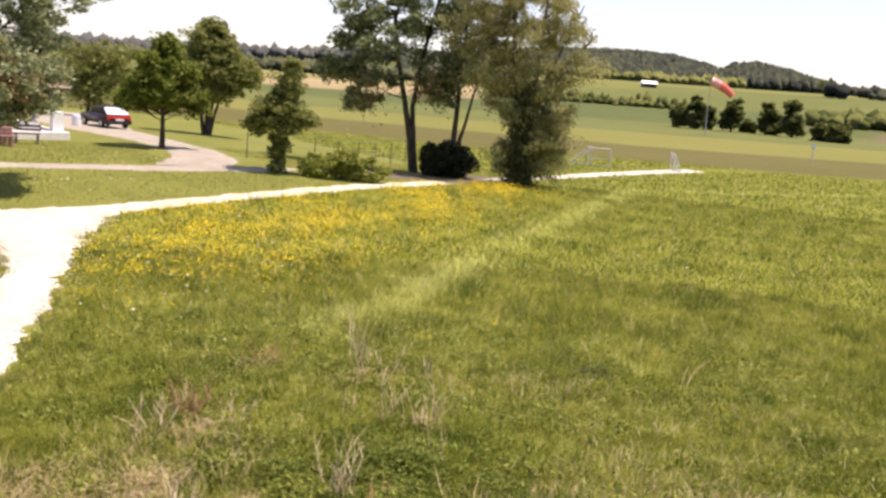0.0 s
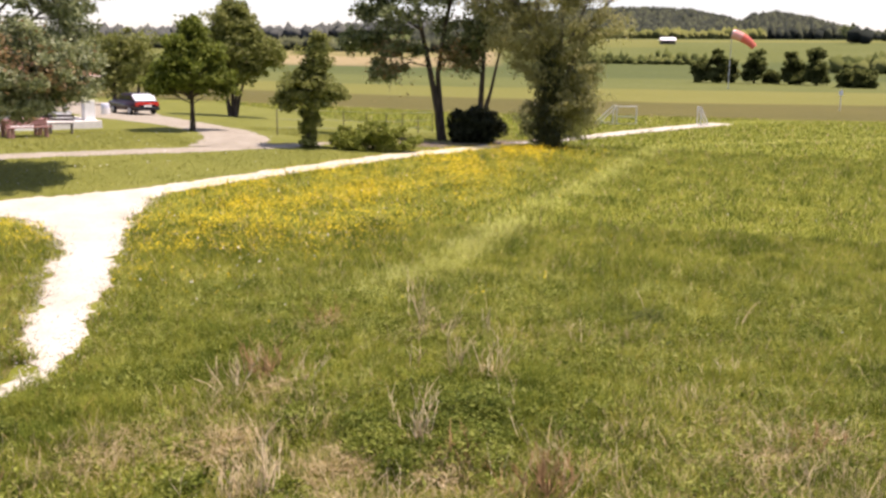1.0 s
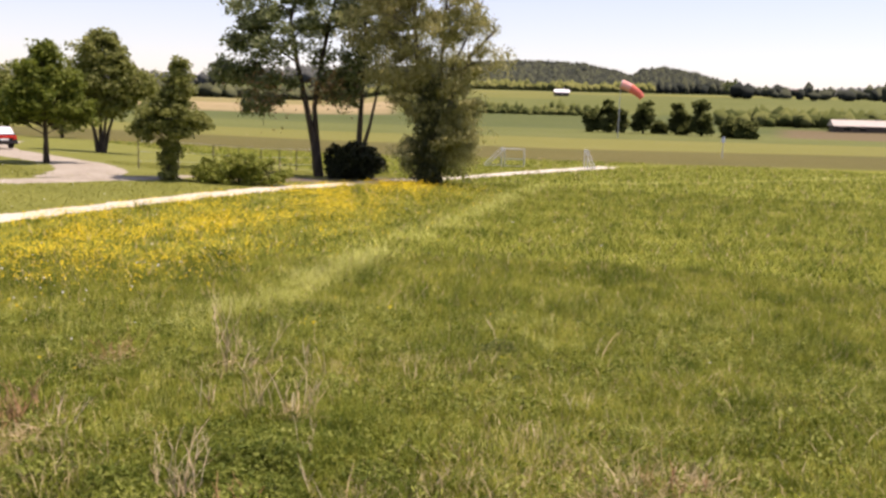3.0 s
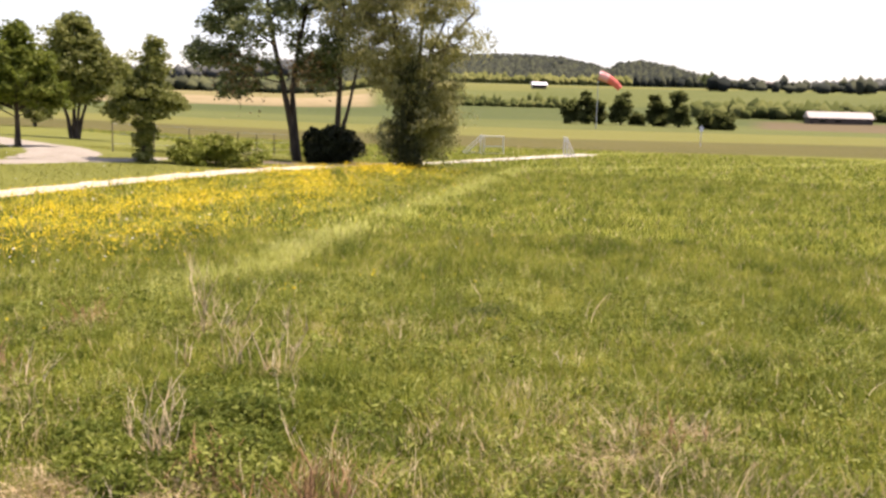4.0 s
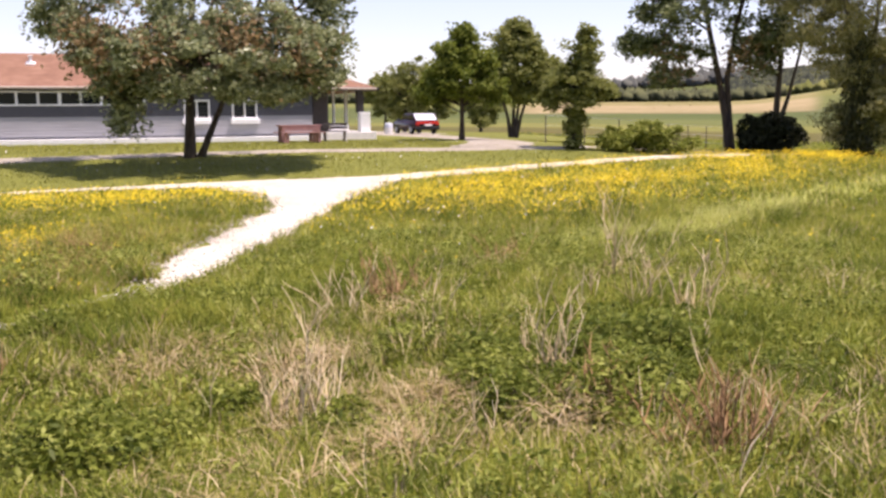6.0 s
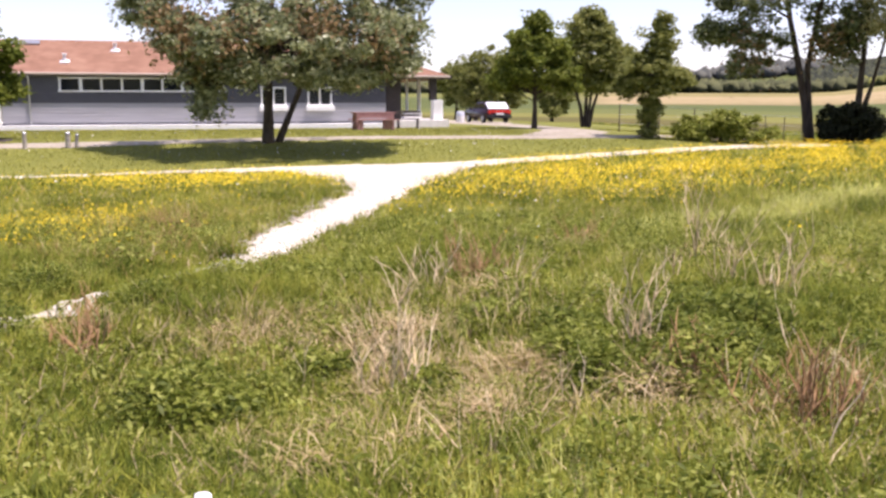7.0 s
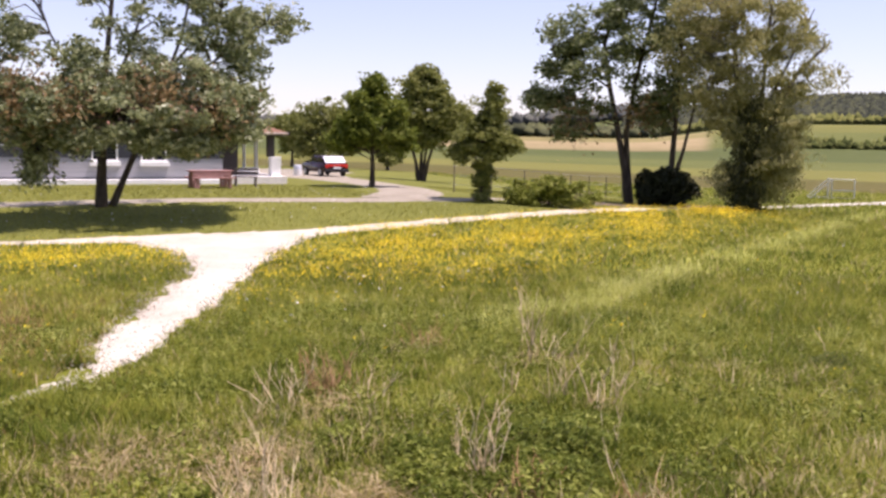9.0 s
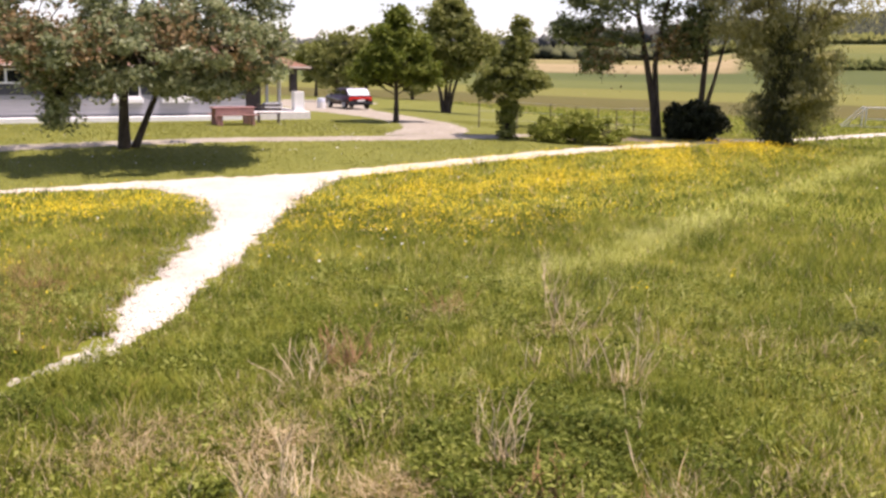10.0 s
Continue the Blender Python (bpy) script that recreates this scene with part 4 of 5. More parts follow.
def car(x, y, turn):
    c = thing("car", pose(x, y, ground_at(x, y) + 0.03, 0, 0, turn) @ Matrix.Diagonal((0.95, 0.97, 0.88, 1.0)), "dark red hatchback car parked on the drive", "car")
    bm = prism([(-1.95, 0.3), (-2.0, 0.62), (-1.9, 0.86), (-0.95, 0.95), (0.6, 0.98), (1.85, 0.93), (1.98, 0.7), (1.95, 0.3)], 0.82)
    bmesh.ops.bevel(bm, geom=bm.edges[:], offset=0.07, segments=2, affect="EDGES")
    body = part("body", bm, CARPAINT, c, "", True)
    bm = prism([(-0.95, 0.93), (-0.3, 1.38), (0.2, 1.44), (1.25, 1.40), (1.78, 0.93)], 0.70)
    bmesh.ops.bevel(bm, geom=bm.edges[:], offset=0.06, segments=2, affect="EDGES")
    cabin = part("cabin", bm, CARPAINT, c, "", True)
    part("rear_window", slab(1.575, 0, 1.17, 0.03, 1.38, 0.66, 0.01, Matrix.Rotation(radians(-48), 4, "Y") @ Matrix.Rotation(radians(0), 4, "X")), GLASS_GLARE, cabin, "rear window with sky glare put into its pale colour")
    part("windscreen", slab(-0.66, 0, 1.17, 0.02, 1.2, 0.62, 0.01, Matrix.Rotation(radians(55), 4, "Y")), GLASS, cabin)
    for s in (-1, 1):
        part("side_window", slab(-0.05, s * 0.705, 1.17, 0.75, 0.015, 0.32, 0.005), GLASS, cabin)
        part("side_window", slab(0.85, s * 0.705, 1.17, 0.72, 0.015, 0.30, 0.005), GLASS, cabin)
        part("headlight", slab(-1.93, s * 0.6, 0.68, 0.08, 0.3, 0.16, 0.02), PALEPLASTIC, body)
        part("taillight", slab(1.95, s * 0.66, 0.72, 0.06, 0.22, 0.24, 0.02), TAIL, body, "red tail light")
        part("mirror", slab(-0.62, s * 0.9, 0.98, 0.1, 0.18, 0.13, 0.03), BLACKTRIM, body)
        for wx in (-1.25, 1.2):
            w = part_mesh("wheel", tubes("wheel", [([(wx, s * 0.66, 0.3), (wx, s * 0.68, 0.3), (wx, s * 0.82, 0.3), (wx, s * 0.84, 0.3)], [0.2, 0.3, 0.3, 0.22])], TYRE, 18), c)
            bm = bmesh.new()
            bmesh.ops.create_cone(bm, cap_ends=True, segments=16, radius1=0.2, radius2=0.17, depth=0.03, matrix=Matrix.Translation((wx, s * 0.845, 0.3)) @ Matrix.Rotation(radians(90), 4, "X"))
            part("rim", bm, METAL, w, "steel wheel rim")
    part("tail_panel", slab(1.985, 0, 0.78, 0.05, 1.45, 0.17, 0.015), TAIL, body, "bright red rear panel")
    part("bumper", slab(2.0, 0, 0.42, 0.12, 1.6, 0.2, 0.04), BLACKTRIM, body)
    part("bumper", slab(-2.0, 0, 0.42, 0.12, 1.6, 0.2, 0.04), BLACKTRIM, body)
    part("number_plate", slab(2.07, 0, 0.62, 0.02, 0.5, 0.11, 0.005), WHITE, body, "white blank number plate")
    return c


# near-white base colour stands in for sky glare on the rear window
GLASS_GLARE = plain("glass with glare in its colour", (0.7, 0.72, 0.74), 0.12, vary=0.03, spec=1.0)
TAIL = plain("red lens", (0.62, 0.035, 0.025), 0.2, vary=0.05, spec=0.6)
car(15.9, 57.6, -82)
barrel = thing("water_butt", pose(14.1, 57.2, ground_at(14.1, 57.2)), "pale grey-blue plastic barrel beside the parked car", "barrel")
part_mesh("drum", tubes("drum", [([(0, 0, 0.0), (0, 0, 0.1), (0, 0, 0.35), (0, 0, 0.62), (0, 0, 0.66), (0, 0, 0.67)], [0.22, 0.24, 0.25, 0.24, 0.22, 0.01])], PALEPLASTIC, 16), barrel)
part_mesh("hoop", tubes("hoop", [([(0, 0, 0.02), (0, 0, 0.4)], [0.25, 0.262])], WHITE, 16), barrel, "white lower band")


def picnic_table(x, y, turn):
    t = thing("picnic_table", pose(x, y, ground_at(x, y), 0, 0, turn), "reddish-brown timber picnic table with benches on the lawn", "table")
    for k in range(5):
        part("board", slab(0, -0.32 + k * 0.16, 0.75, 1.9, 0.145, 0.045, 0.006), REDWOOD, t)
    part("apron", slab(0, -0.36, 0.63, 1.7, 0.04, 0.2, 0.005), REDWOOD, t)
    part("apron", slab(0, 0.36, 0.63, 1.7, 0.04, 0.2, 0.005), REDWOOD, t)
    for sx in (-0.78, 0.78):
        for sy in (-1, 1):
            part("leg", slab(sx, sy * 0.33, 0.36, 0.17, 0.1, 0.76, 0.01, Matrix.Rotation(radians(sy * 8), 4, "X")), REDWOOD, t)
        part("crossbeam", slab(sx * 0.95, 0, 0.4, 0.06, 1.5, 0.1, 0.005), REDWOOD, t)
    for sy in (-1, 1):
        b = part("bench", slab(0, sy * 0.72, 0.45, 1.9, 0.26, 0.05, 0.008), REDWOOD, t)
        for sx in (-0.7, 0.7):
            part("leg", slab(sx, sy * 0.72, 0.21, 0.12, 0.16, 0.43, 0.01), REDWOOD, b)
    return t


picnic_table(6.6, 42.6, 6)
bench = thing("garden_bench", pose(8.35, 43.6, ground_at(8.35, 43.6), 0, 0, -20), "dark wooden garden bench beside the picnic table", "bench")
for k in range(3):
    part("slat", slab(0, -0.14 + 0.14 * k, 0.45, 1.1, 0.12, 0.04, 0.005), POSTWOOD, bench)
for k in range(2):
    part("backrest", slab(0, 0.22, 0.62 + 0.16 * k, 1.1, 0.035, 0.12, 0.005), POSTWOOD, bench)
for sx in (-0.45, 0.45):
    part("leg", slab(sx, 0.0, 0.21, 0.07, 0.4, 0.44, 0.01), POSTWOOD, bench)


BOLLARD = plain("bleached timber", (0.34, 0.31, 0.26), 0.9, vary=0.4, scale=9.0, bump=0.4)


def post_run(name, px, py, h, r, label, group, tilt=0.0, mat=None):
    p = thing(name, pose(px, py, ground_at(px, py) - 0.05, 0, tilt, 0), label, "post", group)
    bm = bmesh.new()
    bmesh.ops.create_cone(bm, cap_ends=True, segments=10, radius1=r, radius2=r * 0.86, depth=h, matrix=Matrix.Translation((0, 0, h / 2)))
    part("shaft", bm, mat or BOLLARD, p)
    part_mesh("cap", tubes("cap", [([(0, 0, h - 0.02), (0, 0, h + 0.03), (0, 0, h + 0.05)], [r * 1.05, r * 0.9, 0.01])], METAL, 10), p, "metal cap")
    return p


post_run("bollard", -6.0, 32.6, 0.54, 0.07, "weathered timber bollard beside the asphalt path", "bollards by the path")
post_run("bollard", -4.72, 32.7, 0.52, 0.09, "thick weathered timber bollard beside the asphalt path", "bollards by the path")
post_run("bollard", -4.48, 32.72, 0.46, 0.06, "leaning timber bollard beside the asphalt path", "bollards by the path", 5)
stake = thing("marker_post", pose(0.2, 4.52, ground_at(0.2, 4.52) - 0.05, 4, 3, 0), "short grey marker post with a white top in the grass", "post")
part_mesh("shaft", tubes("shaft", [([(0, 0, 0), (0, 0, 0.12), (0, 0, 0.24)], [0.035, 0.034, 0.033])], METAL, 12), stake)
part_mesh("top", tubes("top", [([(0, 0, 0.22), (0, 0, 0.25), (0, 0, 0.29), (0, 0, 0.295)], [0.036, 0.043, 0.04, 0.004])], WHITE, 12), stake, "white cap")

board = thing("notice_board", pose(-11.7, 31.9, ground_at(-11.7, 31.9), 0, 0, 18), "blue notice board on dark posts beside the path", "sign")
part("panel", slab(0, 0, 1.15, 0.9, 0.05, 0.75, 0.01), BLUE, board)
part("sheet", slab(-0.1, -0.03, 1.2, 0.5, 0.012, 0.5, 0.003), WHITE, board, "white paper sheet")
for sx in (-0.42, 0.42):
    part("post", slab(sx, 0.06, 0.75, 0.09, 0.07, 1.55, 0.01), DARKWOOD, board)
tree("flower_shrub", -8.05, 35.0, "small russet-leaved shrub under the chestnut", [(0, 0, 0.5, 0.5, 0.4, 0.35, 9)], [(bent((0, 0, -0.1), (0, 0, 0.3), (0, 0, 0.6)), 0.05)], RUSSET, BARK, 32, size=0.05, per=120, spread=0.16, category="shrub")
tree("flower_shrub", -10.0, 34.8, "low dark green shrub in the shaded bed", [(0, 0, 0.4, 0.7, 0.4, 0.25, 9)], [(bent((0, 0, -0.1), (0, 0, 0.2), (0, 0, 0.4)), 0.04)], LEAF_OLIVE, BARK, 33, size=0.05, per=120, spread=0.16, category="shrub")
shed = thing("white_shed", pose(-37, 118, ground_at(-37, 118) - 0.1, 0, 0, 15), "long white shed beyond the yard", "shed")
part("wall", slab(0, 0, 0.6, 7.5, 5, 1.2, 0.02), WHITE, shed)
bm = prism([(-2.9, 1.2), (0, 2.3), (2.9, 1.2)], 4.1)
bmesh.ops.rotate(bm, cent=(0, 0, 0), matrix=Matrix.Rotation(radians(90), 3, "Z"), verts=bm.verts)
part("roof", bm, WHITE, shed)
strip("bare_earth", along([(17.5, 34.6), (21, 35.2), (25, 36.6), (29, 37.5), (32, 37.2)], [1.0, 2.6, 3.6, 4.0, 1.5]), EARTH, "bare brown earth under the alders", "soil", 10, lift=0.02, rough=0.2)
# lies where the chestnut's shadow falls; the material's dark colour paints it
strip("planting_bed", along([(-11.1, 34.9), (-9.9, 35.0), (-8.2, 35.1), (-6.9, 35.4)], [0.7, 2.1, 2.2, 0.6]), SHADED_MULCH, "mulched bed under the chestnut, the tree's shade put into its colour", "soil", 12, lift=0.03, rough=0.12)
strip("yard_paving", along([(-40, 44), (-27, 42.5), (-18, 40.5), (-14.2, 39.2), (-12.6, 38.4)], [9, 9, 6.5, 4, 1.0]), YARD, "pale paved yard beside the clubhouse", "yard", 8, lift=0.015, rough=0.05)
strip("far_drive", along([(-60, 72), (-30, 70), (-14, 68), (-6, 67)], [5, 5, 5, 4]), YARD, "pale drive behind the clubhouse", "drive", 9, lift=0.02, rough=0.05)

# wire fence behind the shrubs
fence = thing("wire_fence", pose(0, 0, 0), "wire fence on thin dark posts at the field edge", "fence")
fline = resample([(17.0, 39.5), (20.5, 40.2), (24.0, 42.0), (31.0, 46.5)], 0.5)
spots = fline[::4]
for fx, fy in spots:
    g = ground_at(fx, fy)
    part_mesh("post", tubes("post", [([(fx, fy, g - 0.1), (fx, fy, g + 1.2)], [0.028, 0.024])], POSTWOOD, 6), fence)
for hh in (0.35, 0.75, 1.2):
    part_mesh("wire", tubes("wire", [([(fx, fy, ground_at(fx, fy) + hh) for fx, fy in spots], [0.007] * len(spots))], METAL, 4), fence)

# ---- the playing field and what stands beyond ----
PALEPAINT = plain("worn white paint", (0.55, 0.55, 0.53), 0.6)


def goal(az, d, flip, label):
    gx_, gy_ = d * math.sin(radians(az)), d * math.cos(radians(az))
    g = thing("football_goal", pose(gx_, gy_, ground_at(gx_, gy_), 0, 0, -az + 8), label, "goal", "goals on the playing field")
    h, w, dp, r = 1.4, 1.55, 1.45 * flip, 0.05
    for y0 in (0.0, 1.9):
        part_mesh("post", tubes("post", [([(0, y0, 0), (0, y0, h)], [r, r])], PALEPAINT, 8), g)
        part_mesh("stay", tubes("stay", [([(0, y0, h), (-dp, y0, 0)], [r * 0.8, r * 0.8])], PALEPAINT, 8), g)
        part_mesh("ground_bar", tubes("ground_bar", [([(0, y0, 0.03), (-dp, y0, 0.03)], [r * 0.7, r * 0.7])], PALEPAINT, 8), g)
    part_mesh("crossbar", tubes("crossbar", [([(0, 0, h), (0, 1.9, h)], [r, r])], PALEPAINT, 8), g)
    part_mesh("back_bar", tubes("back_bar", [([(-dp, 0, 0.04), (-dp, 1.9, 0.04)], [r * 0.7, r * 0.7])], PALEPAINT, 8), g)
    if flip > 0:
        part_mesh("post", tubes("post", [([(w, 0, 0), (w, 0, h)], [r, r])], PALEPAINT, 8), g)
        for zz in (h, h * 0.42, 0.05):
            part_mesh("crossbar", tubes("crossbar", [([(0, 0, zz), (w, 0, zz)], [r * 0.8, r * 0.8])], PALEPAINT, 8), g)
    return g


goal(44.75, 75, 1, "small white tubular football goal on the playing field")
goal(49.7, 76, -0.45, "narrow white goal frame at the far side of the playing field")

SOCKRED = plain("faded red cloth", (0.66, 0.15, 0.11), 0.8, vary=0.12)
SOCKPALE = plain("bleached red cloth", (0.68, 0.33, 0.29), 0.8, vary=0.06)
wx_, wy_ = 190 * math.sin(radians(51.2)), 190 * math.cos(radians(51.2))
ws = thing("windsock", pose(wx_, wy_, ground_at(wx_, wy_), 0, 0, -51.2), "drooping faded red windsock on a slim pole", "windsock")
part_mesh("pole", tubes("pole", [([(0, 0, -0.1), (0, 0, 5.5), (0, 0, 10.5)], [0.10, 0.085, 0.06])], METAL, 8), ws)
sock = [(0.15, 10.3), (1.05, 10.0), (1.95, 9.6), (2.8, 9.1), (3.6, 8.5), (4.25, 7.8)]
wide = [0.9, 0.9, 0.85, 0.78, 0.68, 0.56]
for k in range(5):
    part_mesh("cloth_band", tubes("cloth_band", [([(sock[k][0], 0, sock[k][1]), ((sock[k][0] + sock[k + 1][0]) / 2, 0, (sock[k][1] + sock[k + 1][1]) / 2), (sock[k + 1][0], 0, sock[k + 1][1])], [wide[k], (wide[k] + wide[k + 1]) / 2, wide[k + 1]])], SOCKPALE if k < 2 else SOCKRED, 14), ws)
part_mesh("ring", tubes("ring", [([(0.04, 0, 10.34), (0.2, 0, 10.28)], [0.83, 0.83])], METAL, 14), ws)
mx, my = 109 * math.sin(radians(57.3)), 109 * math.cos(radians(57.3))
mk = thing("field_sign", pose(mx, my, ground_at(mx, my), 0, 0, -57.3), "pale sign on a white post at the field edge", "sign")
part_mesh("post", tubes("post", [([(0, 0, 0), (0, 0, 2.3)], [0.06, 0.05])], PALEPAINT, 8), mk)
part("panel", slab(0, -0.05, 1.9, 0.4, 0.04, 0.5, 0.01), PALEPLASTIC, mk)


def far_house(name, az, d, w, dp, h, roof_h, turn, wall_m, roof_m, label):
    x, y = d * math.sin(radians(az)), d * math.cos(radians(az))
    b = thing(name, pose(x, y, ground_at(x, y) - 0.4, 0, 0, -az + turn), label, "building")
    part("wall", slab(0, 0, h / 2, w, dp, h, 0.03), wall_m, b)
    bm = prism([(-dp / 2 - 0.5, h), (0, h + roof_h), (dp / 2 + 0.5, h)], w / 2 + 0.5)
    bmesh.ops.rotate(bm, cent=(0, 0, 0), matrix=Matrix.Rotation(radians(90), 3, "Z"), verts=bm.verts)
    part("roof", bm, roof_m, b)
    part("door", slab(w * 0.2, -dp / 2 - 0.03, h * 0.4, w * 0.16, 0.08, h * 0.8), DARKWOOD, b)
    for k in (-0.3, -0.05):
        part("window", slab(w * k, -dp / 2 - 0.03, h * 0.55, w * 0.1, 0.08, h * 0.35), GLASS, b)
    return b


PALEROOF = plain("pale sheet roofing", (0.42, 0.375, 0.31), 0.6, vary=0.1, scale=0.5)
FARRED = plain("far brown tiles", (0.16, 0.10, 0.08), 0.8, vary=0.1, scale=0.5)
far_house("barn", 64.45, 318, 18, 9, 2.1, 1.9, 12, DARKWOOD, PALEROOF, "low dark barn with a pale sheet roof in the fields")
far_house("farmhouse", 47.7, 505, 7.0, 6, 2.2, 1.5, 10, DARKWOOD, WHITE, "small farm shed with a white roof before the wooded hill")
for az, d, w in ((59.9, 900, 10), (60.7, 920, 9), (62.0, 940, 12)):
    far_house("village_house", az, d, w, 9, 5, 4, 20, WHITE if w < 11 else PLINTH, FARRED, "distant pale village house with a red roof")

# hedgerow trees in the middle distance
for k, (az, d, h, w) in enumerate(((49.6, 238, 6.2, 5.2), (50.6, 236, 8.6, 5.8), (51.35, 238, 6.5, 4.5), (52.6, 236, 8.3, 7.0), (53.5, 238, 3.0, 4.5), (54.5, 234, 7.8, 5.6), (55.05, 236, 5.5, 4.0), (55.9, 230, 8.7, 6.8),
                                   (57.5, 218, 4.2, 5.0), (58.4, 216, 4.0, 6.0))):
    x, y = d * math.sin(radians(az)), d * math.cos(radians(az))
    tree("hedgerow_tree", x, y, "rounded dark green tree in a hedgerow between fields",
         [(0, 0, h * 0.55, w * 0.32, w * 0.36, h * 0.40, 20), (0, 0, h * 0.24, w * 0.36, w * 0.36, h * 0.16, 10)], [(bent((0, 0, -0.2), (0, 0, h * 0.3), (0, 0, h * 0.7)), 0.25)],
         HEDGE, BARK, 40 + k, size=0.4, per=170, spread=w * 0.12, group="hedgerow trees", sink=0.1)
tree("field_tree", 560 * math.sin(radians(57.5)), 560 * math.cos(radians(57.5)), "lone round tree on the hillside field", [(0, 0, 6.0, 5, 5, 3.6, 14)], [(bent((0, 0, -0.5), (0, 0, 3), (0, 0, 6)), 0.4)], LEAF_ALDER, BARK, 60, size=0.7, per=50, spread=1.3)


def crowns(name, spots, material, label, seed, category="woods"):
    """Far trees past counting: rough crowns of many facets, joined into one object."""
    rng = np.random.default_rng(seed)
    ico = bmesh.new()
    bmesh.ops.create_icosphere(ico, subdivisions=1, radius=1.0)
    bv = np.array([v.co[:] for v in ico.verts])
    bf = np.array([[v.index for v in f.verts] for f in ico.faces])
    ico.free()
    n = len(spots)
    s = np.array(spots)
    jit = 1 + rng.uniform(-0.45, 0.4, (n, len(bv), 1))
    v = bv[None] * jit * np.stack([s[:, 2], s[:, 2], s[:, 3]], 1)[:, None]
    z = land(s[:, 0], s[:, 1]) + s[:, 3] * 0.75
    v += np.stack([s[:, 0], s[:, 1], z], 1)[:, None]
    f = bf[None] + (np.arange(n) * len(bv))[:, None, None]
    return tagged(new(name, mesh_from(name, v, f, 3, material)), label, category, kind="stuff")


rng = np.random.default_rng(5)


def polar(az, d, w, h):
    a = np.radians(az)
    return np.stack([d * np.sin(a), d * np.cos(a), w, h], 1)


n = 12000
az = rng.uniform(33, 57.4, n)
crowns("hill_woods", polar(az, 830 + 760 * rng.uniform(0, 1, n) ** 0.8, rng.uniform(2.4, 4.6, n), rng.uniform(3, 6, n) * np.where((az > 52.0) & (az < 57.4), 1.3, 1.0)), WOODS, "mixed woods covering the far hills", 71)
n = 420
crowns("wood_edge", polar(rng.uniform(36, 53, n), rng.normal(810, 14, n), rng.uniform(2.0, 4.5, n), rng.uniform(2.5, 5.0, n)), WOODEDGE, "lighter trees along the foot of the woods", 77)
n = 170
az = rng.uniform(57.6, 72, n)
crowns("scattered_trees", polar(az, rng.uniform(520, 1050, n), rng.uniform(2.0, 5.0, n), rng.uniform(2.0, 5.0, n)), WOODS, "scattered trees and bushes about the village", 78)
n = 1500
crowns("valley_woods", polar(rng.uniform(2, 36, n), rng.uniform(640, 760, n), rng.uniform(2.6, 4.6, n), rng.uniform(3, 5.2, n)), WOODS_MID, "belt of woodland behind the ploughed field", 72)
n = 1600
crowns("ridge_woods", polar(rng.uniform(-40, 34, n), rng.uniform(1250, 1560, n), rng.uniform(6, 10, n), rng.uniform(7, 11, n)), WOODS_HAZY, "woods on the far ridge, haze put into their bluish colour", 73)
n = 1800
crowns("ridge_woods_east", polar(rng.uniform(57.5, 88, n), rng.uniform(1150, 1560, n), rng.uniform(5, 9, n), rng.uniform(5, 8, n)), WOODS_HAZY, "woods on the far eastern ridge, haze put into their bluish colour", 74)
n = 330
az = rng.uniform(41.0, 50.0, n)
crowns("field_hedge", polar(az, rng.normal(395, 4, n), rng.uniform(0.8, 1.9, n), rng.uniform(0.7, 1.7, n) * np.where(rng.uniform(0, 1, n) < 0.12, 2.0, 1.0)), HEDGE, "scrubby hedge between two fields", 75, "hedge")
n = 480
crowns("east_hedge", polar(rng.uniform(56.8, 76, n), rng.normal(345, 5, n), rng.uniform(1.5, 3.2, n), rng.uniform(1.6, 3.4, n)), HEDGE, "long dark hedge across the fields", 76, "hedge")


# ---- meadow: grass, flowers and weeds ----
def lumps(x, y, size, seed):
    """Smooth random patches between 0 and 1."""
    g = np.random.default_rng(seed)
    out = np.zeros_like(x)
    for k in range(7):
        a, p = g.uniform(0, 6.28), g.uniform(0, 6.28)
        f = g.uniform(0.6, 1.6) / size
        out += np.sin(f * (x * np.cos(a) + y * np.sin(a)) * 6.28 / 2 + p)
    return np.clip(0.5 + out / 7, 0, 1)


EDGE = np.array(BRANCH)[::-1]


def on_path(x, y, grow=0.0):
    """True where gravel or asphalt lies."""
    main = np.abs(y - np.interp(x, MAIN_X, MAIN_Y)) < np.interp(x, MAIN_X, MAIN_W) / 2 + grow
    frayed = 0.5 * (lumps(x, y, 0.7, 51) - 0.5) + 0.4 * (lumps(x, y, 0.25, 52) - 0.5)
    branch = (y > 11.3) & (y < 27.4) & (x > np.interp(y, EDGE[:, 1], EDGE[:, 0]) - grow + frayed) & (x < np.interp(y, EDGE[:, 3], EDGE[:, 2]) + grow + frayed)
    foot = (x > -4) & (x < 0.4) & (np.abs(y - np.interp(x, EDGE[:, 0], EDGE[:, 1])) < 0.07 + grow)
    hard = (np.abs(y - np.interp(x, ASPHALT_X, ASPHALT_Y)) < np.interp(x, ASPHALT_X, ASPHALT_W) / 2 + grow) & (x > -22) & (x < 17.5)
    return main | branch | foot | hard


def meadow_top(x):
    """Where the meadow ends at the footpath."""
    return np.interp(x, MAIN_X, MAIN_Y) - np.interp(x, MAIN_X, MAIN_W) / 2


def pale_line(x):
    return np.interp(x, (3, 8.6, 13.8, 22.8, 36), (10.5, 14.3, 18.0, 24.0, 33.0))


def scatter(rng, n, r0, r1, a0, a1, power=0.5):
    """n places between two radii and two bearings."""
    r = np.sqrt(rng.uniform(r0 * r0, r1 * r1, n)) if power == 0.5 else r0 + (r1 - r0) * rng.uniform(0, 1, n) ** power
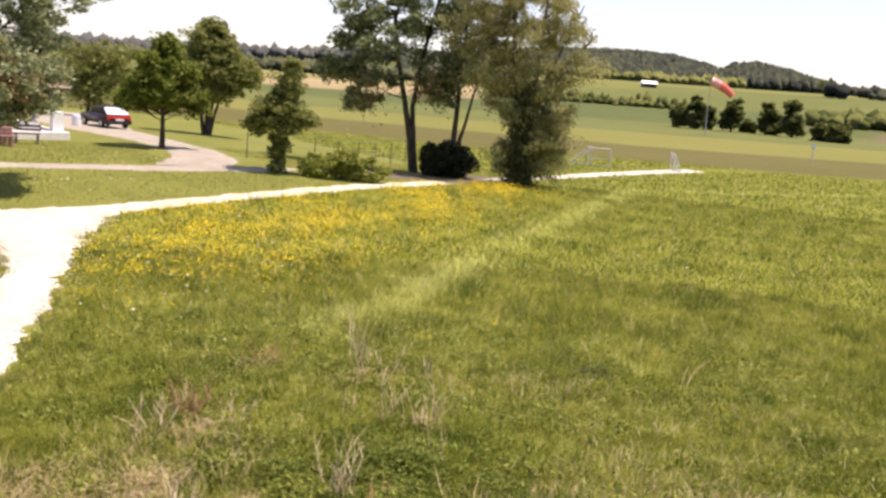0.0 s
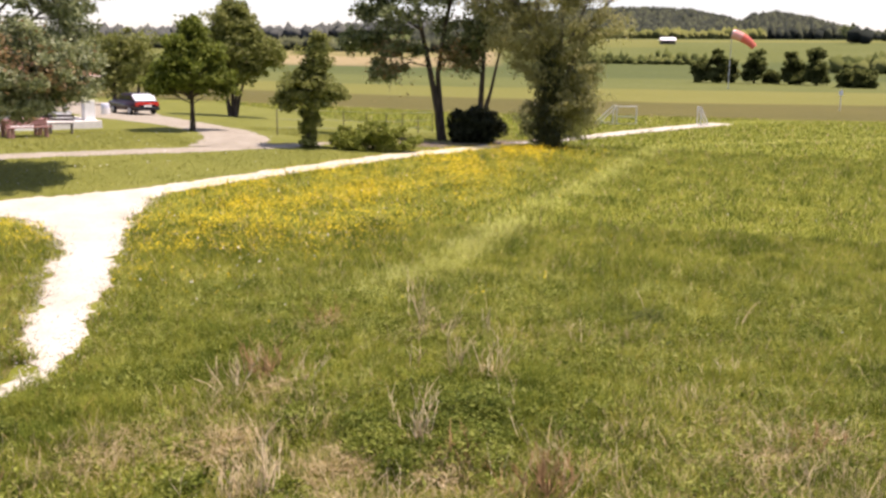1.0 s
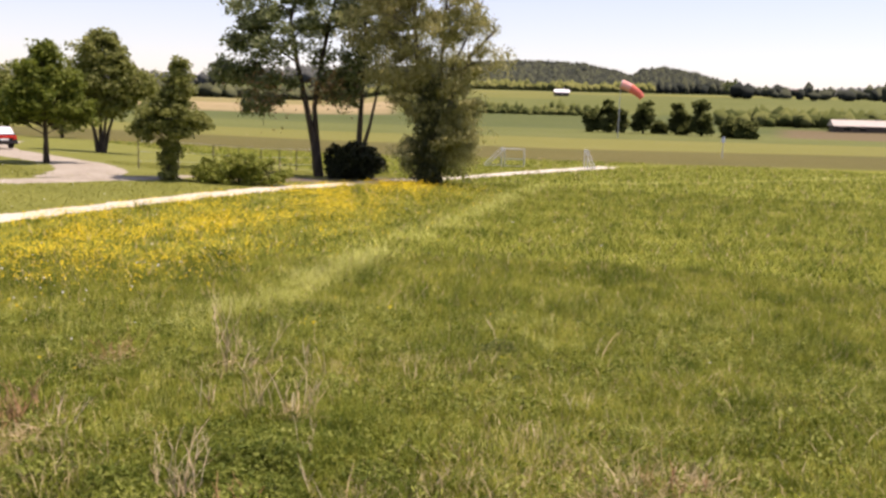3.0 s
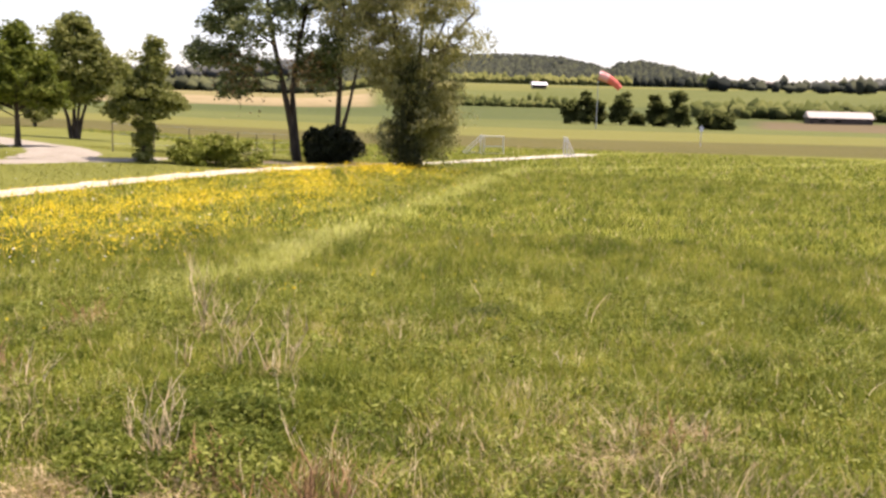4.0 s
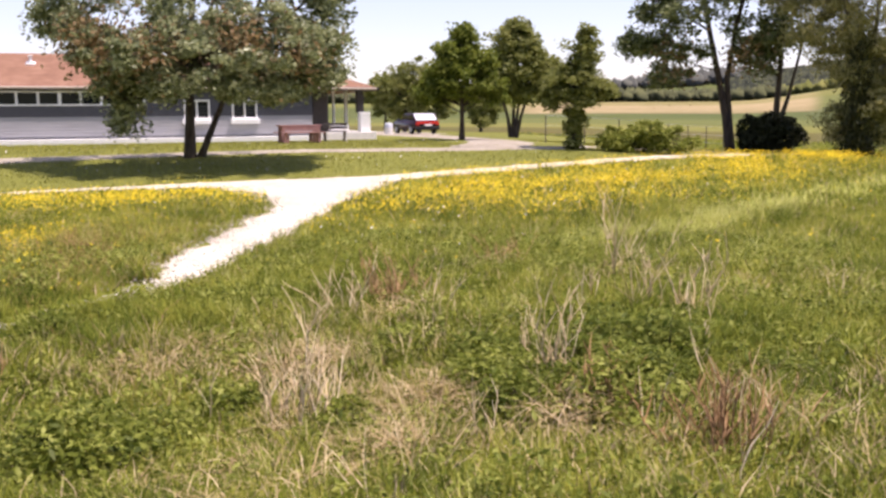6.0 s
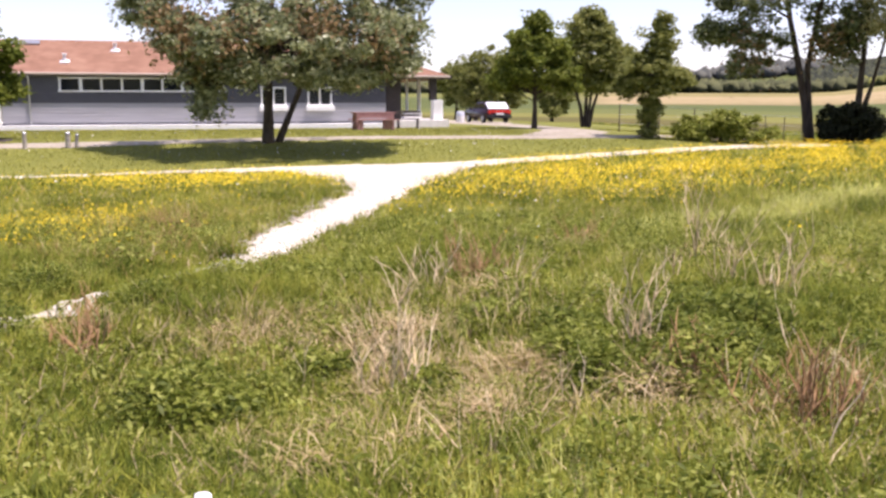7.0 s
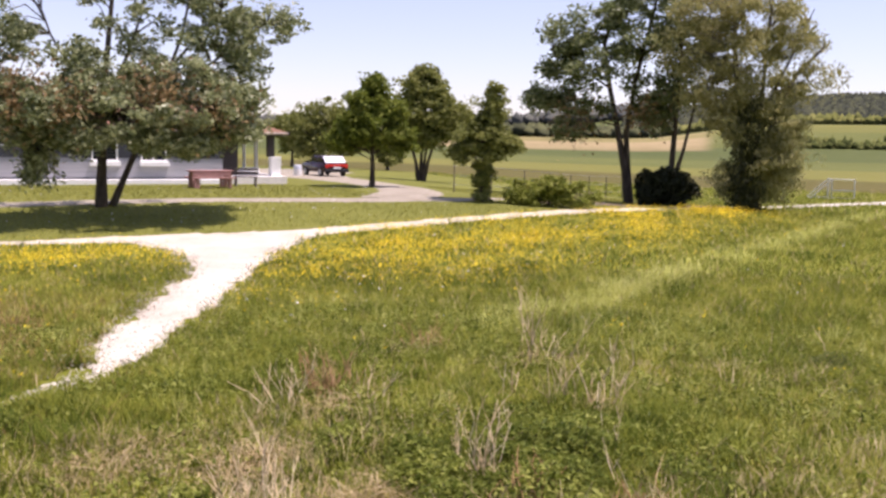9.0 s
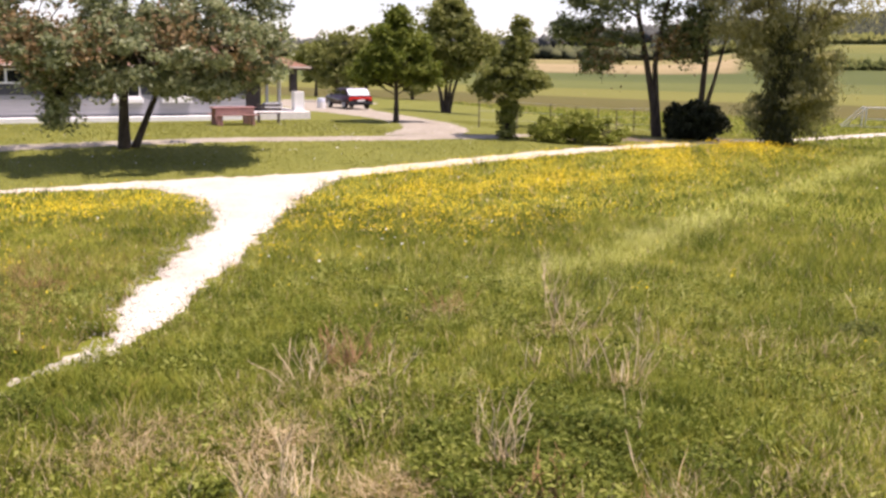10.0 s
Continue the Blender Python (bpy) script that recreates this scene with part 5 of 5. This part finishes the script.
    a = np.radians(rng.uniform(a0, a1, n))
    return r * np.sin(a), r * np.cos(a)


def blades(name, x, y, h, w, rng, material, label, lean=0.35, joints=2, category="grass", up=0.0):
    n = len(x)
    z = land(x, y) - 0.01 + up
    base = np.stack([x, y, z], 1)
    a = rng.uniform(0, 2 * np.pi, n)
    side = np.stack([np.cos(a), np.sin(a), np.zeros(n)], 1) * (w / 2)[:, None]
    b = rng.uniform(0, 2 * np.pi, n)
    bend = np.stack([np.cos(b), np.sin(b), np.zeros(n)], 1) * (h * lean * rng.uniform(0.2, 1.5, n))[:, None]
    rise = np.zeros((n, 3))
    rise[:, 2] = h
    tip = base + rise + bend
    if joints == 1:
        v = np.stack([base - side, base + side, tip], 1)
        f = np.arange(n)[:, None] * 3 + np.array((0, 1, 2))
        me = mesh_from(name, v, f, 3, material)
    else:
        mid = base + rise * 0.6 + bend * 0.36
        v = np.stack([base - side, base + side, mid - side * 0.75, mid + side * 0.75, tip], 1)
        f = np.arange(n)[:, None] * 5 + np.array((0, 1, 3, 0, 3, 2, 2, 3, 4))
        me = mesh_from(name, v, f.reshape(-1, 3), 3, material)
    return tagged(new(name, me), label, category, kind="stuff")


def meadow(name, count, r0, r1, wide, tall, joints, seed, power=0.5):
    rng = np.random.default_rng(seed)
    x, y = scatter(rng, count, r0, r1, -25, 74, power)
    ok = ~on_path(x, y, 0.02) & ((y < meadow_top(x)) | (x > 31))
    x, y = x[ok], y[ok]
    k = len(x)
    d = np.hypot(x, y)
    pale = np.exp(-((y - pale_line(x)) / (0.55 + 0.35 * lumps(x, y, 3.0, 31))) ** 2) * (x > 6) * np.clip(1.5 * lumps(x, y, 1.6, 32), 0.1, 0.95)
    dark = np.exp(-((y - 10.4 - 0.35 * np.abs(x)) / 1.3) ** 2) * (x > -3) * (x < 3.2) * 0.8
    dry = lumps(x, y, 4.0, 3) ** 2 * 0.22 * (d < 12) + 0.16 * np.exp(-((x - 2.1) ** 2 + (y - 8.7) ** 2) / 0.6) + 0.25 * np.exp(-((x - 3.3) ** 2 + (y - 6.1) ** 2) / 0.6) + 0.18 * np.exp(-((x - 2.4) ** 2 + (y - 6.9) ** 2) / 0.5) + 0.1 * np.exp(-((x - 0.4) ** 2 + (y - 8.8) ** 2) / 0.6) + 0.2 * np.exp(-((x - 6.5) ** 2 + (y - 4.6) ** 2) / 2)
    dark = np.maximum(dark, 0.75 * np.exp(-((x - 4.3) ** 2 / 3.2 + (y - 7.2) ** 2 / 1.8)) + 0.35 * (x > 5.5) * lumps(x, y, 3.0, 35))
    pick = rng.uniform(0, 1, k)
    patch = lumps(x, y, 2.2, 4)
    h = tall * rng.uniform(0.45, 1.25, k) * (0.65 + 0.7 * patch) * (0.6 + 0.8 * lumps(x, y, 0.45, 26))
    h = np.where(rng.uniform(0, 1, k) < dark, h * 1.35, h)
    foot_y = np.interp(x, EDGE[:10, 0], EDGE[:10, 1])
    h = np.where((x < -0.8) & (np.abs(y - foot_y + 0.4) < 0.7), h * 0.6, h)
    w = wide * rng.uniform(0.6, 1.4, k)
    groups = np.where(pick < pale, 1, np.where(pick > 1 - dark, 2, np.where((pick > 0.55) & (pick < 0.55 + dry + 0.035), 3, np.where((0.3 * patch + 0.4 * lumps(x, y, 0.6, 24) + 0.3 * lumps(x, y, 0.25, 25)) * rng.uniform(0.7, 1.3, k) > 0.52, 2, 0))))
    red = 0.75 * np.exp(-((x + 0.6 - 0.1 * (y - 14.5)) ** 2 / 2.6 + (y - 14.8) ** 2 / 7.0)) * (0.3 + lumps(x, y, 0.6, 41))
    groups = np.where(rng.uniform(0, 1, k) < red, 4, groups)
    for g, (mat, what) in enumerate(((BLADE, "green meadow grass"), (BLADE_PALE, "pale tall seeding grass"), (BLADE_DARK, "rank dark green grass"), (STRAW, "dry straw among the grass"), (SORREL, "reddish sorrel among the grass"))):
        q = groups == g
        if q.any():
            blades(name + ("", "_pale", "_rank", "_dry", "_sorrel")[g], x[q], y[q], h[q] * (1.25 if g in (1, 3) else 1.0), w[q], rng, mat, what, 0.75, joints)


meadow("near_grass", 265000, 3.6, 12.5, 0.011, 0.135, 2, 81)
meadow("middle_grass", 280000, 12.0, 22, 0.0155, 0.15, 1, 82)
meadow("far_grass", 230000, 21, 46, 0.03, 0.15, 1, 83)
meadow("farther_grass", 90000, 45, 88, 0.065, 0.17, 1, 86)
# the same meadow goes on behind and beside the walk
rng = np.random.default_rng(88)
x, y = scatter(rng, 210000, 0.0, 11, -180, 180)
az = np.degrees(np.arctan2(x, y))
ok = (np.hypot(x, y) < 3.7) | (az < -24) | (az > 73)
x, y = x[ok], y[ok]
rank = 0.5 * lumps(x, y, 0.6, 24) + 0.5 * lumps(x, y, 2.2, 4) + 0.15 * rng.normal(size=len(x)) > 0.46
for q, nm, mat, what in ((~rank, "surrounding_grass", BLADE, "green meadow grass"), (rank, "surrounding_grass_rank", BLADE_DARK, "rank dark green grass")):
    blades(nm, x[q], y[q], rng.uniform(0.06, 0.2, q.sum()), rng.uniform(0.010, 0.022, q.sum()), rng, mat, what, 0.75, 1)


def tussocks(name, count, r0, r1, wide, tall, mat, label, seed):
    """Taller tufts of grass, each a bunch of blades from one root."""
    rng = np.random.default_rng(seed)
    x, y = scatter(rng, count, r0, r1, -24, 73)
    ok = ~on_path(x, y, 0.25) & (y < 27) & (lumps(x, y, 1.1, seed) + 0.2 * rng.normal(size=count) > 0.45)
    x, y = np.repeat(x[ok], 22), np.repeat(y[ok], 22)
    grow = np.repeat(rng.uniform(0.5, 1.2, ok.sum()), 22)
    x, y = x + rng.normal(size=len(x)) * 0.055 * grow, y + rng.normal(size=len(x)) * 0.055 * grow
    blades(name, x, y, tall * grow * rng.uniform(0.6, 1.15, len(x)), wide * rng.uniform(0.7, 1.3, len(x)), rng, mat, label, 0.6, 1)


tussocks("rank_tussocks", 3400, 4, 16, 0.012, 0.24, BLADE_DARK, "dark tufts of rank grass", 93)
tussocks("pale_tussocks", 1500, 4, 17, 0.011, 0.25, BLADE_PALE, "pale tufts of seeding grass", 94)
tussocks("green_tussocks", 2600, 4, 18, 0.013, 0.24, BLADE, "tall tufts of meadow grass", 95)
# rosettes of broad leaves
x, y = scatter(rng, 2600, 4, 15, -24, 73)
ok = ~on_path(x, y, 0.3) & (lumps(x, y, 1.4, 96) > 0.42)
x, y = np.repeat(x[ok], 9), np.repeat(y[ok], 9)
pts = np.stack([x + rng.normal(size=len(x)) * 0.06, y + rng.normal(size=len(x)) * 0.06, land(x, y) + rng.uniform(0.07, 0.2, len(x))], 1)
tagged(new("leaf_rosettes", leaf_mesh("leaf_rosettes", pts, 0.042, rng, LEAF_WEED, 0.34, 1.4)), "broad-leaved dandelion and dock rosettes in the grass", "weeds", kind="stuff")
rng = np.random.default_rng(84)
x, y = scatter(rng, 150000, 27, 62, -26, 40)
ok = (y > np.interp(x, MAIN_X, MAIN_Y)) & ~on_path(x, y, 0.03) & (y < 45) & ~((x > 12.5) & (x < 17.5) & (y > 36)) & (((x + 9.0) / 2.1) ** 2 + ((y - 35.1) / 1.05) ** 2 > 1)
x, y = x[ok], y[ok]
blades("lawn_grass", x, y, rng.uniform(0.03, 0.09, len(x)), rng.uniform(0.02, 0.05, len(x)), rng, BLADE_LAWN, "short mown lawn grass", 0.5, 1)


def flowers(name, x, y, h, size, rng, material, label):
    """Small cup-shaped flower heads at the height h."""
    n = len(x)
    c = np.stack([x, y, land(x, y) + h], 1)
    a = rng.uniform(0, 6.28, n)[:, None] + np.arange(5)[None] * 2 * np.pi / 5
    s = (size * rng.uniform(0.6, 1.3, n))[:, None]
    tilt = rng.normal(size=(n, 2)) * 0.35
    ring = np.stack([np.cos(a) * s, np.sin(a) * s, s * 0.45 + (np.cos(a) * tilt[:, :1] + np.sin(a) * tilt[:, 1:]) * s], 2) + c[:, None]
    v = np.concatenate([c[:, None], ring], 1)
    tri = np.array([(0, 1 + k, 1 + (k + 1) % 5) for k in range(5)])
    f = np.arange(n)[:, None, None] * 6 + tri[None]
    return tagged(new(name, mesh_from(name, v, f, 3, material)), label, "flowers", kind="stuff")


rng = np.random.default_rng(85)
x, y = scatter(rng, 300000, 11, 42, -24, 50)
top = meadow_top(x)
low = np.interp(x, (3, 4.3, 10, 23, 32), (15.4, 15.8, 17.4, 26.0, 32.0))
right = (x > np.interp(y, EDGE[:, 3], EDGE[:, 2])) & (y > low - 2.0)
clumps = np.clip(lumps(x, y, 2.2, 8) * 0.8 + lumps(x, y, 0.7, 18) * 0.9 - 0.5, 0, 1)
dens = (0.05 * (y > low - 2.0) + np.clip((y - low + 0.6) / 4.0, 0, 1)) * (0.03 + 0.9 * clumps)
left = x < np.interp(y, EDGE[:, 1], EDGE[:, 0])
band = np.exp(-((y - 22.8) / 1.6) ** 2) * np.clip((x + 4.0) / 1.5, 0, 1) + 0.75 * np.exp(-((y - 15.3 - 0.5 * (x + 1.2)) / 1.5) ** 2) * (x > -7) * (x < -0.9) + 0.05
dens = np.where(left, band * (0.04 + 1.2 * np.clip(lumps(x, y, 1.6, 9) * 0.9 + lumps(x, y, 0.6, 19) * 0.8 - 0.46, 0, 1)), np.where(right, dens, 0.003))
ok = (rng.uniform(0, 1, len(x)) < dens) & (y < top) & ~on_path(x, y, 0.1)
x, y = x[ok], y[ok]
flowers("buttercups", x, y, rng.uniform(0.12, 0.32, len(x)), np.where(np.hypot(x, y) > 18, 0.018, 0.015), rng, PETAL, "yellow buttercups in the meadow")
for fx, fy, fn in ((9.4, 11.8, 5), (7.6, 11.2, 5)):
    x, y = fx + rng.normal(size=fn) * 0.13, fy + rng.normal(size=fn) * 0.13
    flowers("yellow_flowers", x, y, rng.uniform(0.16, 0.28, fn), 0.02, rng, PETAL, "small lone patch of yellow flowers in the grass")
x, y = scatter(rng, 700, 12, 32, -24, 62)
ok = ~on_path(x, y, 0.1) & ((rng.uniform(0, 1, 700) < 0.1) | ((y > pale_line(x) + 2) & (x > 3) & (rng.uniform(0, 1, 700) < 0.8)))
flowers("seed_heads", x[ok], y[ok], rng.uniform(0.16, 0.3, ok.sum()), 0.022, rng, SEEDHEAD, "scattered white dandelion seed heads")
x, y = scatter(rng, 260, 29, 44, -22, 24)
ok = (y > 29.5) & (y < 44) & ~on_path(x, y, 0.1)
flowers("lawn_daisies", x[ok], y[ok], rng.uniform(0.05, 0.1, ok.sum()), 0.026, rng, SEEDHEAD, "small white daisies in the lawn")

# broad-leaved weeds low in the grass
x, y = scatter(rng, 150000, 3.8, 15.5, -25, 74)
ok = ~on_path(x, y, 0.3) & (0.5 * lumps(x, y, 1.3, 12) + 0.5 * lumps(x, y, 0.3, 13) + 0.12 * rng.normal(size=len(x)) > 0.5)
x, y = x[ok], y[ok]
pts = np.stack([x, y, land(x, y) + rng.uniform(0.04, 0.2, len(x))], 1)
tagged(new("low_weeds", leaf_mesh("low_weeds", pts, 0.02, rng, LEAF_WEED, 0.5, 1.1)), "low broad-leaved weeds in the grass", "weeds", kind="stuff")


def dead_stalks(x, y, n, h, spread, seed, label, mat=None, side=0.5, name="dry_stalks", lean=0.25, thick=0.0055):
    """A clump of dry stems that wander and fork, with side twigs that fork again."""
    rng = np.random.default_rng(seed)
    runs = []

    def shoot(p, way, long, r, depth):
        pts, k = [np.array(p, float)], 4 if depth == 0 else 3
        way = np.array(way, float)
        for _ in range(k):
            way = way + rng.normal(size=3) * (0.16, 0.16, 0.06)
            way /= np.linalg.norm(way)
            pts.append(pts[-1] + way * long / k)
        runs.append(([tuple(q) for q in pts], list(np.linspace(r, r * 0.35, k + 1))))
        if depth < 2:
            for _ in range(rng.poisson((4.0 if depth == 0 else 1.2) * side)):
                at = rng.integers(1, k)
                q = pts[at] + (pts[at + 1] - pts[at]) * rng.uniform(0, 0.9)
                a = rng.uniform(0, 6.28)
                out = np.array((math.cos(a), math.sin(a), rng.uniform(0.7, 2.0)))
                shoot(q, out / np.linalg.norm(out) + way * 0.4, long * rng.uniform(0.22, 0.5), r * 0.62, depth + 1)

    for _ in range(n):
        bx, by = rng.normal(size=2) * spread * 0.4
        long = h * 1.2 * rng.uniform(0.4, 1.1)
        g = ground_at(x + bx, y + by) - ground_at(x, y)
        way = np.array((bx / max(spread, 0.01) * lean + rng.normal() * 0.2, by / max(spread, 0.01) * lean + rng.normal() * 0.2, 1.0))
        shoot((bx, by, g - 0.02), way / np.linalg.norm(way), long, thick * rng.uniform(0.6, 1.3), 0)
    c = thing(name, pose(x, y, ground_at(x, y)), label, "weeds", "dry weeds in the meadow")
    tagged(part_mesh("stem_tangle", tubes("stem_tangle", runs, mat or STRAW, 5), c), kind="stuff")
    return c


stalk = "pale dry weed stalks standing in the grass"
twig = "cluster of bleached branching dead stems"
for k, (x, y, n, h, sp) in enumerate(((1.42, 7.3, 17, 0.54, 0.22), (1.62, 7.0, 11, 0.74, 0.16), (2.25, 9.55, 7, 0.58, 0.2), (3.15, 9.2, 7, 0.42, 0.18), (3.42, 6.8, 10, 0.6, 0.24), (3.6, 7.45, 4, 0.42, 0.2))):
    dead_stalks(x, y, n, h, sp, 200 + k, twig, BLEACHED, 0.9, "dry_stalks", 0.45, 0.0072)
for k, (x, y, n, h, sp) in enumerate(((5.45, 9.85, 4, 0.95, 0.08), (5.85, 10.3, 5, 0.75, 0.3), (5.0, 8.45, 4, 0.65, 0.15), (4.6, 8.75, 3, 0.55, 0.2), (4.95, 8.2, 5, 0.6, 0.2), (5.35, 8.3, 6, 0.6, 0.35), (5.3, 7.8, 6, 0.5, 0.3), (4.7, 6.95, 5, 0.45, 0.3),
                                      (5.9, 10.2, 5, 0.55, 0.3), (6.5, 9.5, 4, 0.45, 0.3), (2.6, 9.9, 3, 0.4, 0.2), (0.95, 7.5, 2, 0.5, 0.1), (3.3, 6.2, 5, 0.36, 0.3),
                                      (9.8, 9.4, 2, 0.5, 0.08), (10.3, 7.9, 3, 0.55, 0.1), (8.25, 6.5, 3, 0.3, 0.2), (7.4, 4.4, 5, 0.42, 0.25), (6.3, 4.2, 6, 0.36, 0.35), (7.7, 4.15, 4, 0.4, 0.25), (4.5, 6.0, 4, 0.4, 0.2))):
    dead_stalks(x, y, n, h, sp, 230 + k, stalk, BLEACHED if k % 4 else STRAW, 0.5, "dry_stalks", 0.35, 0.0072 if y > 7.5 else 0.0052)
for k, (x, y, n, h, sp) in enumerate(((2.87, 9.75, 44, 0.42, 0.3), (-0.86, 8.3, 36, 0.42, 0.2), (4.6, 11.2, 20, 0.4, 0.3), (3.82, 5.15, 50, 0.46, 0.36), (3.48, 6.1, 30, 0.34, 0.34), (7.0, 4.3, 26, 0.32, 0.36))):
    dead_stalks(x, y, n, h, sp, 260 + k, "tuft of russet-brown dead dock stems", RUSSET, 0.5, "dock_tuft", 0.3, 0.0075)
for k, (x, y, n, h, sp) in enumerate(((2.05, 5.75, 9, 0.5, 0.3), (1.8, 5.3, 6, 0.45, 0.3), (3.55, 5.5, 8, 0.5, 0.3), (3.65, 4.6, 6, 0.5, 0.25), (2.6, 6.1, 6, 0.4, 0.25), (2.3, 6.5, 7, 0.42, 0.3))):
    dead_stalks(x, y, n, h, sp, 290 + k, "bleached dead stems fallen at a slant", BLEACHED, 0.3, "dry_stalks", 1.2, 0.0048)


def dry_patch(x, y, r, n, seed):
    """Flattened dead grass lying in all directions."""
    rng = np.random.default_rng(seed)
    n = int(n * 0.5)
    d = rng.normal(size=(n, 2)) * r * 0.42
    px, py = x + d[:, 0] * 1.3, y + d[:, 1]
    a = rng.uniform(0, 6.28, n)
    long = rng.uniform(0.12, 0.38, n)
    way = np.stack([np.cos(a), np.sin(a), rng.uniform(-0.1, 0.45, n)], 1) * long[:, None]
    side = np.stack([-np.sin(a), np.cos(a), rng.normal(size=n) * 0.3], 1) * rng.uniform(0.0022, 0.005, n)[:, None]
    p = np.stack([px - x, py - y, land(px, py) - ground_at(x, y) + rng.uniform(0.02, 0.14, n) * np.exp(-(d ** 2).sum(1) / (r * r))], 1)
    v = np.stack([p - side, p + side, p + way * 0.55 + side * 0.8 + (0, 0, 0.03), p + way * 0.55 - side * 0.8 + (0, 0, 0.03), p + way], 1)
    f = np.arange(n)[:, None] * 5 + np.array((0, 1, 2, 0, 2, 3, 3, 2, 4))
    c = thing("dry_tuft", pose(x, y, ground_at(x, y)), "flattened patch of tan dry grass", "grass", "dry weeds in the meadow")
    tagged(part_mesh("dead_grass", mesh_from("dead_grass", v, f.reshape(-1, 3), 3, DEADGRASS), c), kind="stuff")


for k, (x, y, r, n) in enumerate(((2.5, 7.0, 0.5, 1500), (1.7, 8.35, 0.5, 1000), (0.3, 8.75, 0.45, 450), (0.8, 9.05, 0.4, 350), (3.32, 6.1, 0.45, 800), (2.0, 6.25, 0.4, 700), (2.75, 9.2, 0.35, 400), (1.45, 7.1, 0.35, 350),
                                  (5.3, 7.9, 0.4, 350), (6.2, 4.3, 0.45, 600), (7.3, 4.3, 0.4, 450), (5.5, 10.0, 0.4, 260), (4.6, 11.2, 0.5, 260), (-0.9, 8.9, 0.3, 200), (1.0, 6.4, 0.35, 380), (0.75, 5.6, 0.4, 420), (1.5, 5.9, 0.35, 380), (0.3, 6.2, 0.3, 240))):
    dry_patch(x, y, r, n, 270 + k)


def leafy(x, y, r, h, count, seed, label, mat, size, name="bramble"):
    rng = np.random.default_rng(seed)
    b = thing(name, pose(x, y, ground_at(x, y)), label, "weeds", "leafy weeds in the meadow")
    d = unit(rng.normal(size=(count, 3))) * rng.uniform(0.3, 1.0, (count, 1)) ** 0.5
    pts = d * np.array((r, r, h))
    pts[:, 2] = np.abs(pts[:, 2]) * (0.55 + 0.45 * lumps(pts[:, 0] + x, pts[:, 1] + y, 0.35, seed)) + 0.03
    tagged(part_mesh("foliage", leaf_mesh("foliage", pts, size, rng, mat, 0.38, 0.9), b), kind="stuff")
    runs = []
    for _ in range(14):
        e = pts[rng.integers(count)]
        runs.append(([(e[0] * 0.3, e[1] * 0.3, 0), tuple(e * np.array((0.7, 0.7, 0.75))), tuple(e)], [0.006, 0.005, 0.003]))
    tagged(part_mesh("stem_tangle", tubes("stem_tangle", runs, BARK, 5), b), kind="stuff")
    return b


leafy(0.0, 7.05, 0.62, 0.5, 3200, 300, "rounded leafy green weed bush", LEAF_WEED, 0.042, "weed_bush")
for k, (x, y, r, h, c) in enumerate(((3.08, 7.1, 0.46, 0.36, 1800), (3.95, 7.05, 0.55, 0.42, 2200), (4.0, 6.5, 0.5, 0.38, 1800), (3.2, 7.6, 0.4, 0.26, 1000), (4.7, 7.3, 0.5, 0.34, 1500), (4.3, 8.0, 0.5, 0.26, 1100), (3.5, 6.6, 0.35, 0.3, 1000),
                                    (4.9, 6.2, 0.45, 0.26, 1000), (1.8, 6.9, 0.35, 0.3, 1100), (0.5, 7.5, 0.4, 0.24, 1000), (1.05, 7.9, 0.3, 0.28, 700), (2.7, 8.3, 0.4, 0.26, 900), (3.7, 6.15, 0.5, 0.46, 1500), (4.4, 6.85, 0.45, 0.48, 1400), (3.05, 6.5, 0.35, 0.4, 900))):
    leafy(x, y, r, h, c, 310 + k, "sprawling bramble with small green leaves", LEAF_DEEP if x > 2.9 and k % 4 else LEAF_WEED, 0.034)
for x, y, r, h, k in ((9.2, 8.95, 0.45, 0.28, 330),):
    leafy(x, y, r, h, 1300, k, "dark clump of nettles in the grass", HEDGE, 0.03, "nettle_clump")
leafy(-0.47, 9.78, 0.35, 0.3, 700, 331, "dark clump of tall grass and nettles by the footpath", LEAF_DEEP, 0.03, "nettle_clump")
leafy(-1.56, 10.4, 0.4, 0.3, 700, 333, "dark clump of tall grass beside the trodden line", LEAF_DEEP, 0.03, "nettle_clump")
leafy(-1.64, 8.98, 0.3, 0.34, 600, 332, "dark clump of tall grass and nettles by the footpath", LEAF_DEEP, 0.03, "nettle_clump")
# loose stones along the gravel
rng = np.random.default_rng(90)
t = rng.uniform(11.5, 27, 2500)
e = np.where(rng.uniform(0, 1, 2500) < 0.6, np.interp(t, EDGE[:, 1], EDGE[:, 0]), np.interp(t, EDGE[:, 3], EDGE[:, 2]))
x, y = e + rng.normal(size=2500) * 0.22, t
oct_v = np.array([(1, 0, 0), (-1, 0, 0), (0, 1, 0), (0, -1, 0), (0, 0, 0.7), (0, 0, -0.7)])
oct_f = np.array([(0, 2, 4), (2, 1, 4), (1, 3, 4), (3, 0, 4), (2, 0, 5), (1, 2, 5), (3, 1, 5), (0, 3, 5)])
s = rng.uniform(0.008, 0.024, 2500)
v = oct_v[None] * s[:, None, None] * rng.uniform(0.6, 1.3, (2500, 6, 1)) + np.stack([x, y, land(x, y) + 0.04], 1)[:, None]
tagged(new("loose_stones", mesh_from("loose_stones", v, oct_f[None] + (np.arange(2500) * 6)[:, None, None], 3, GRAVEL)), "loose pale stones along the gravel path", "stones", kind="stuff")
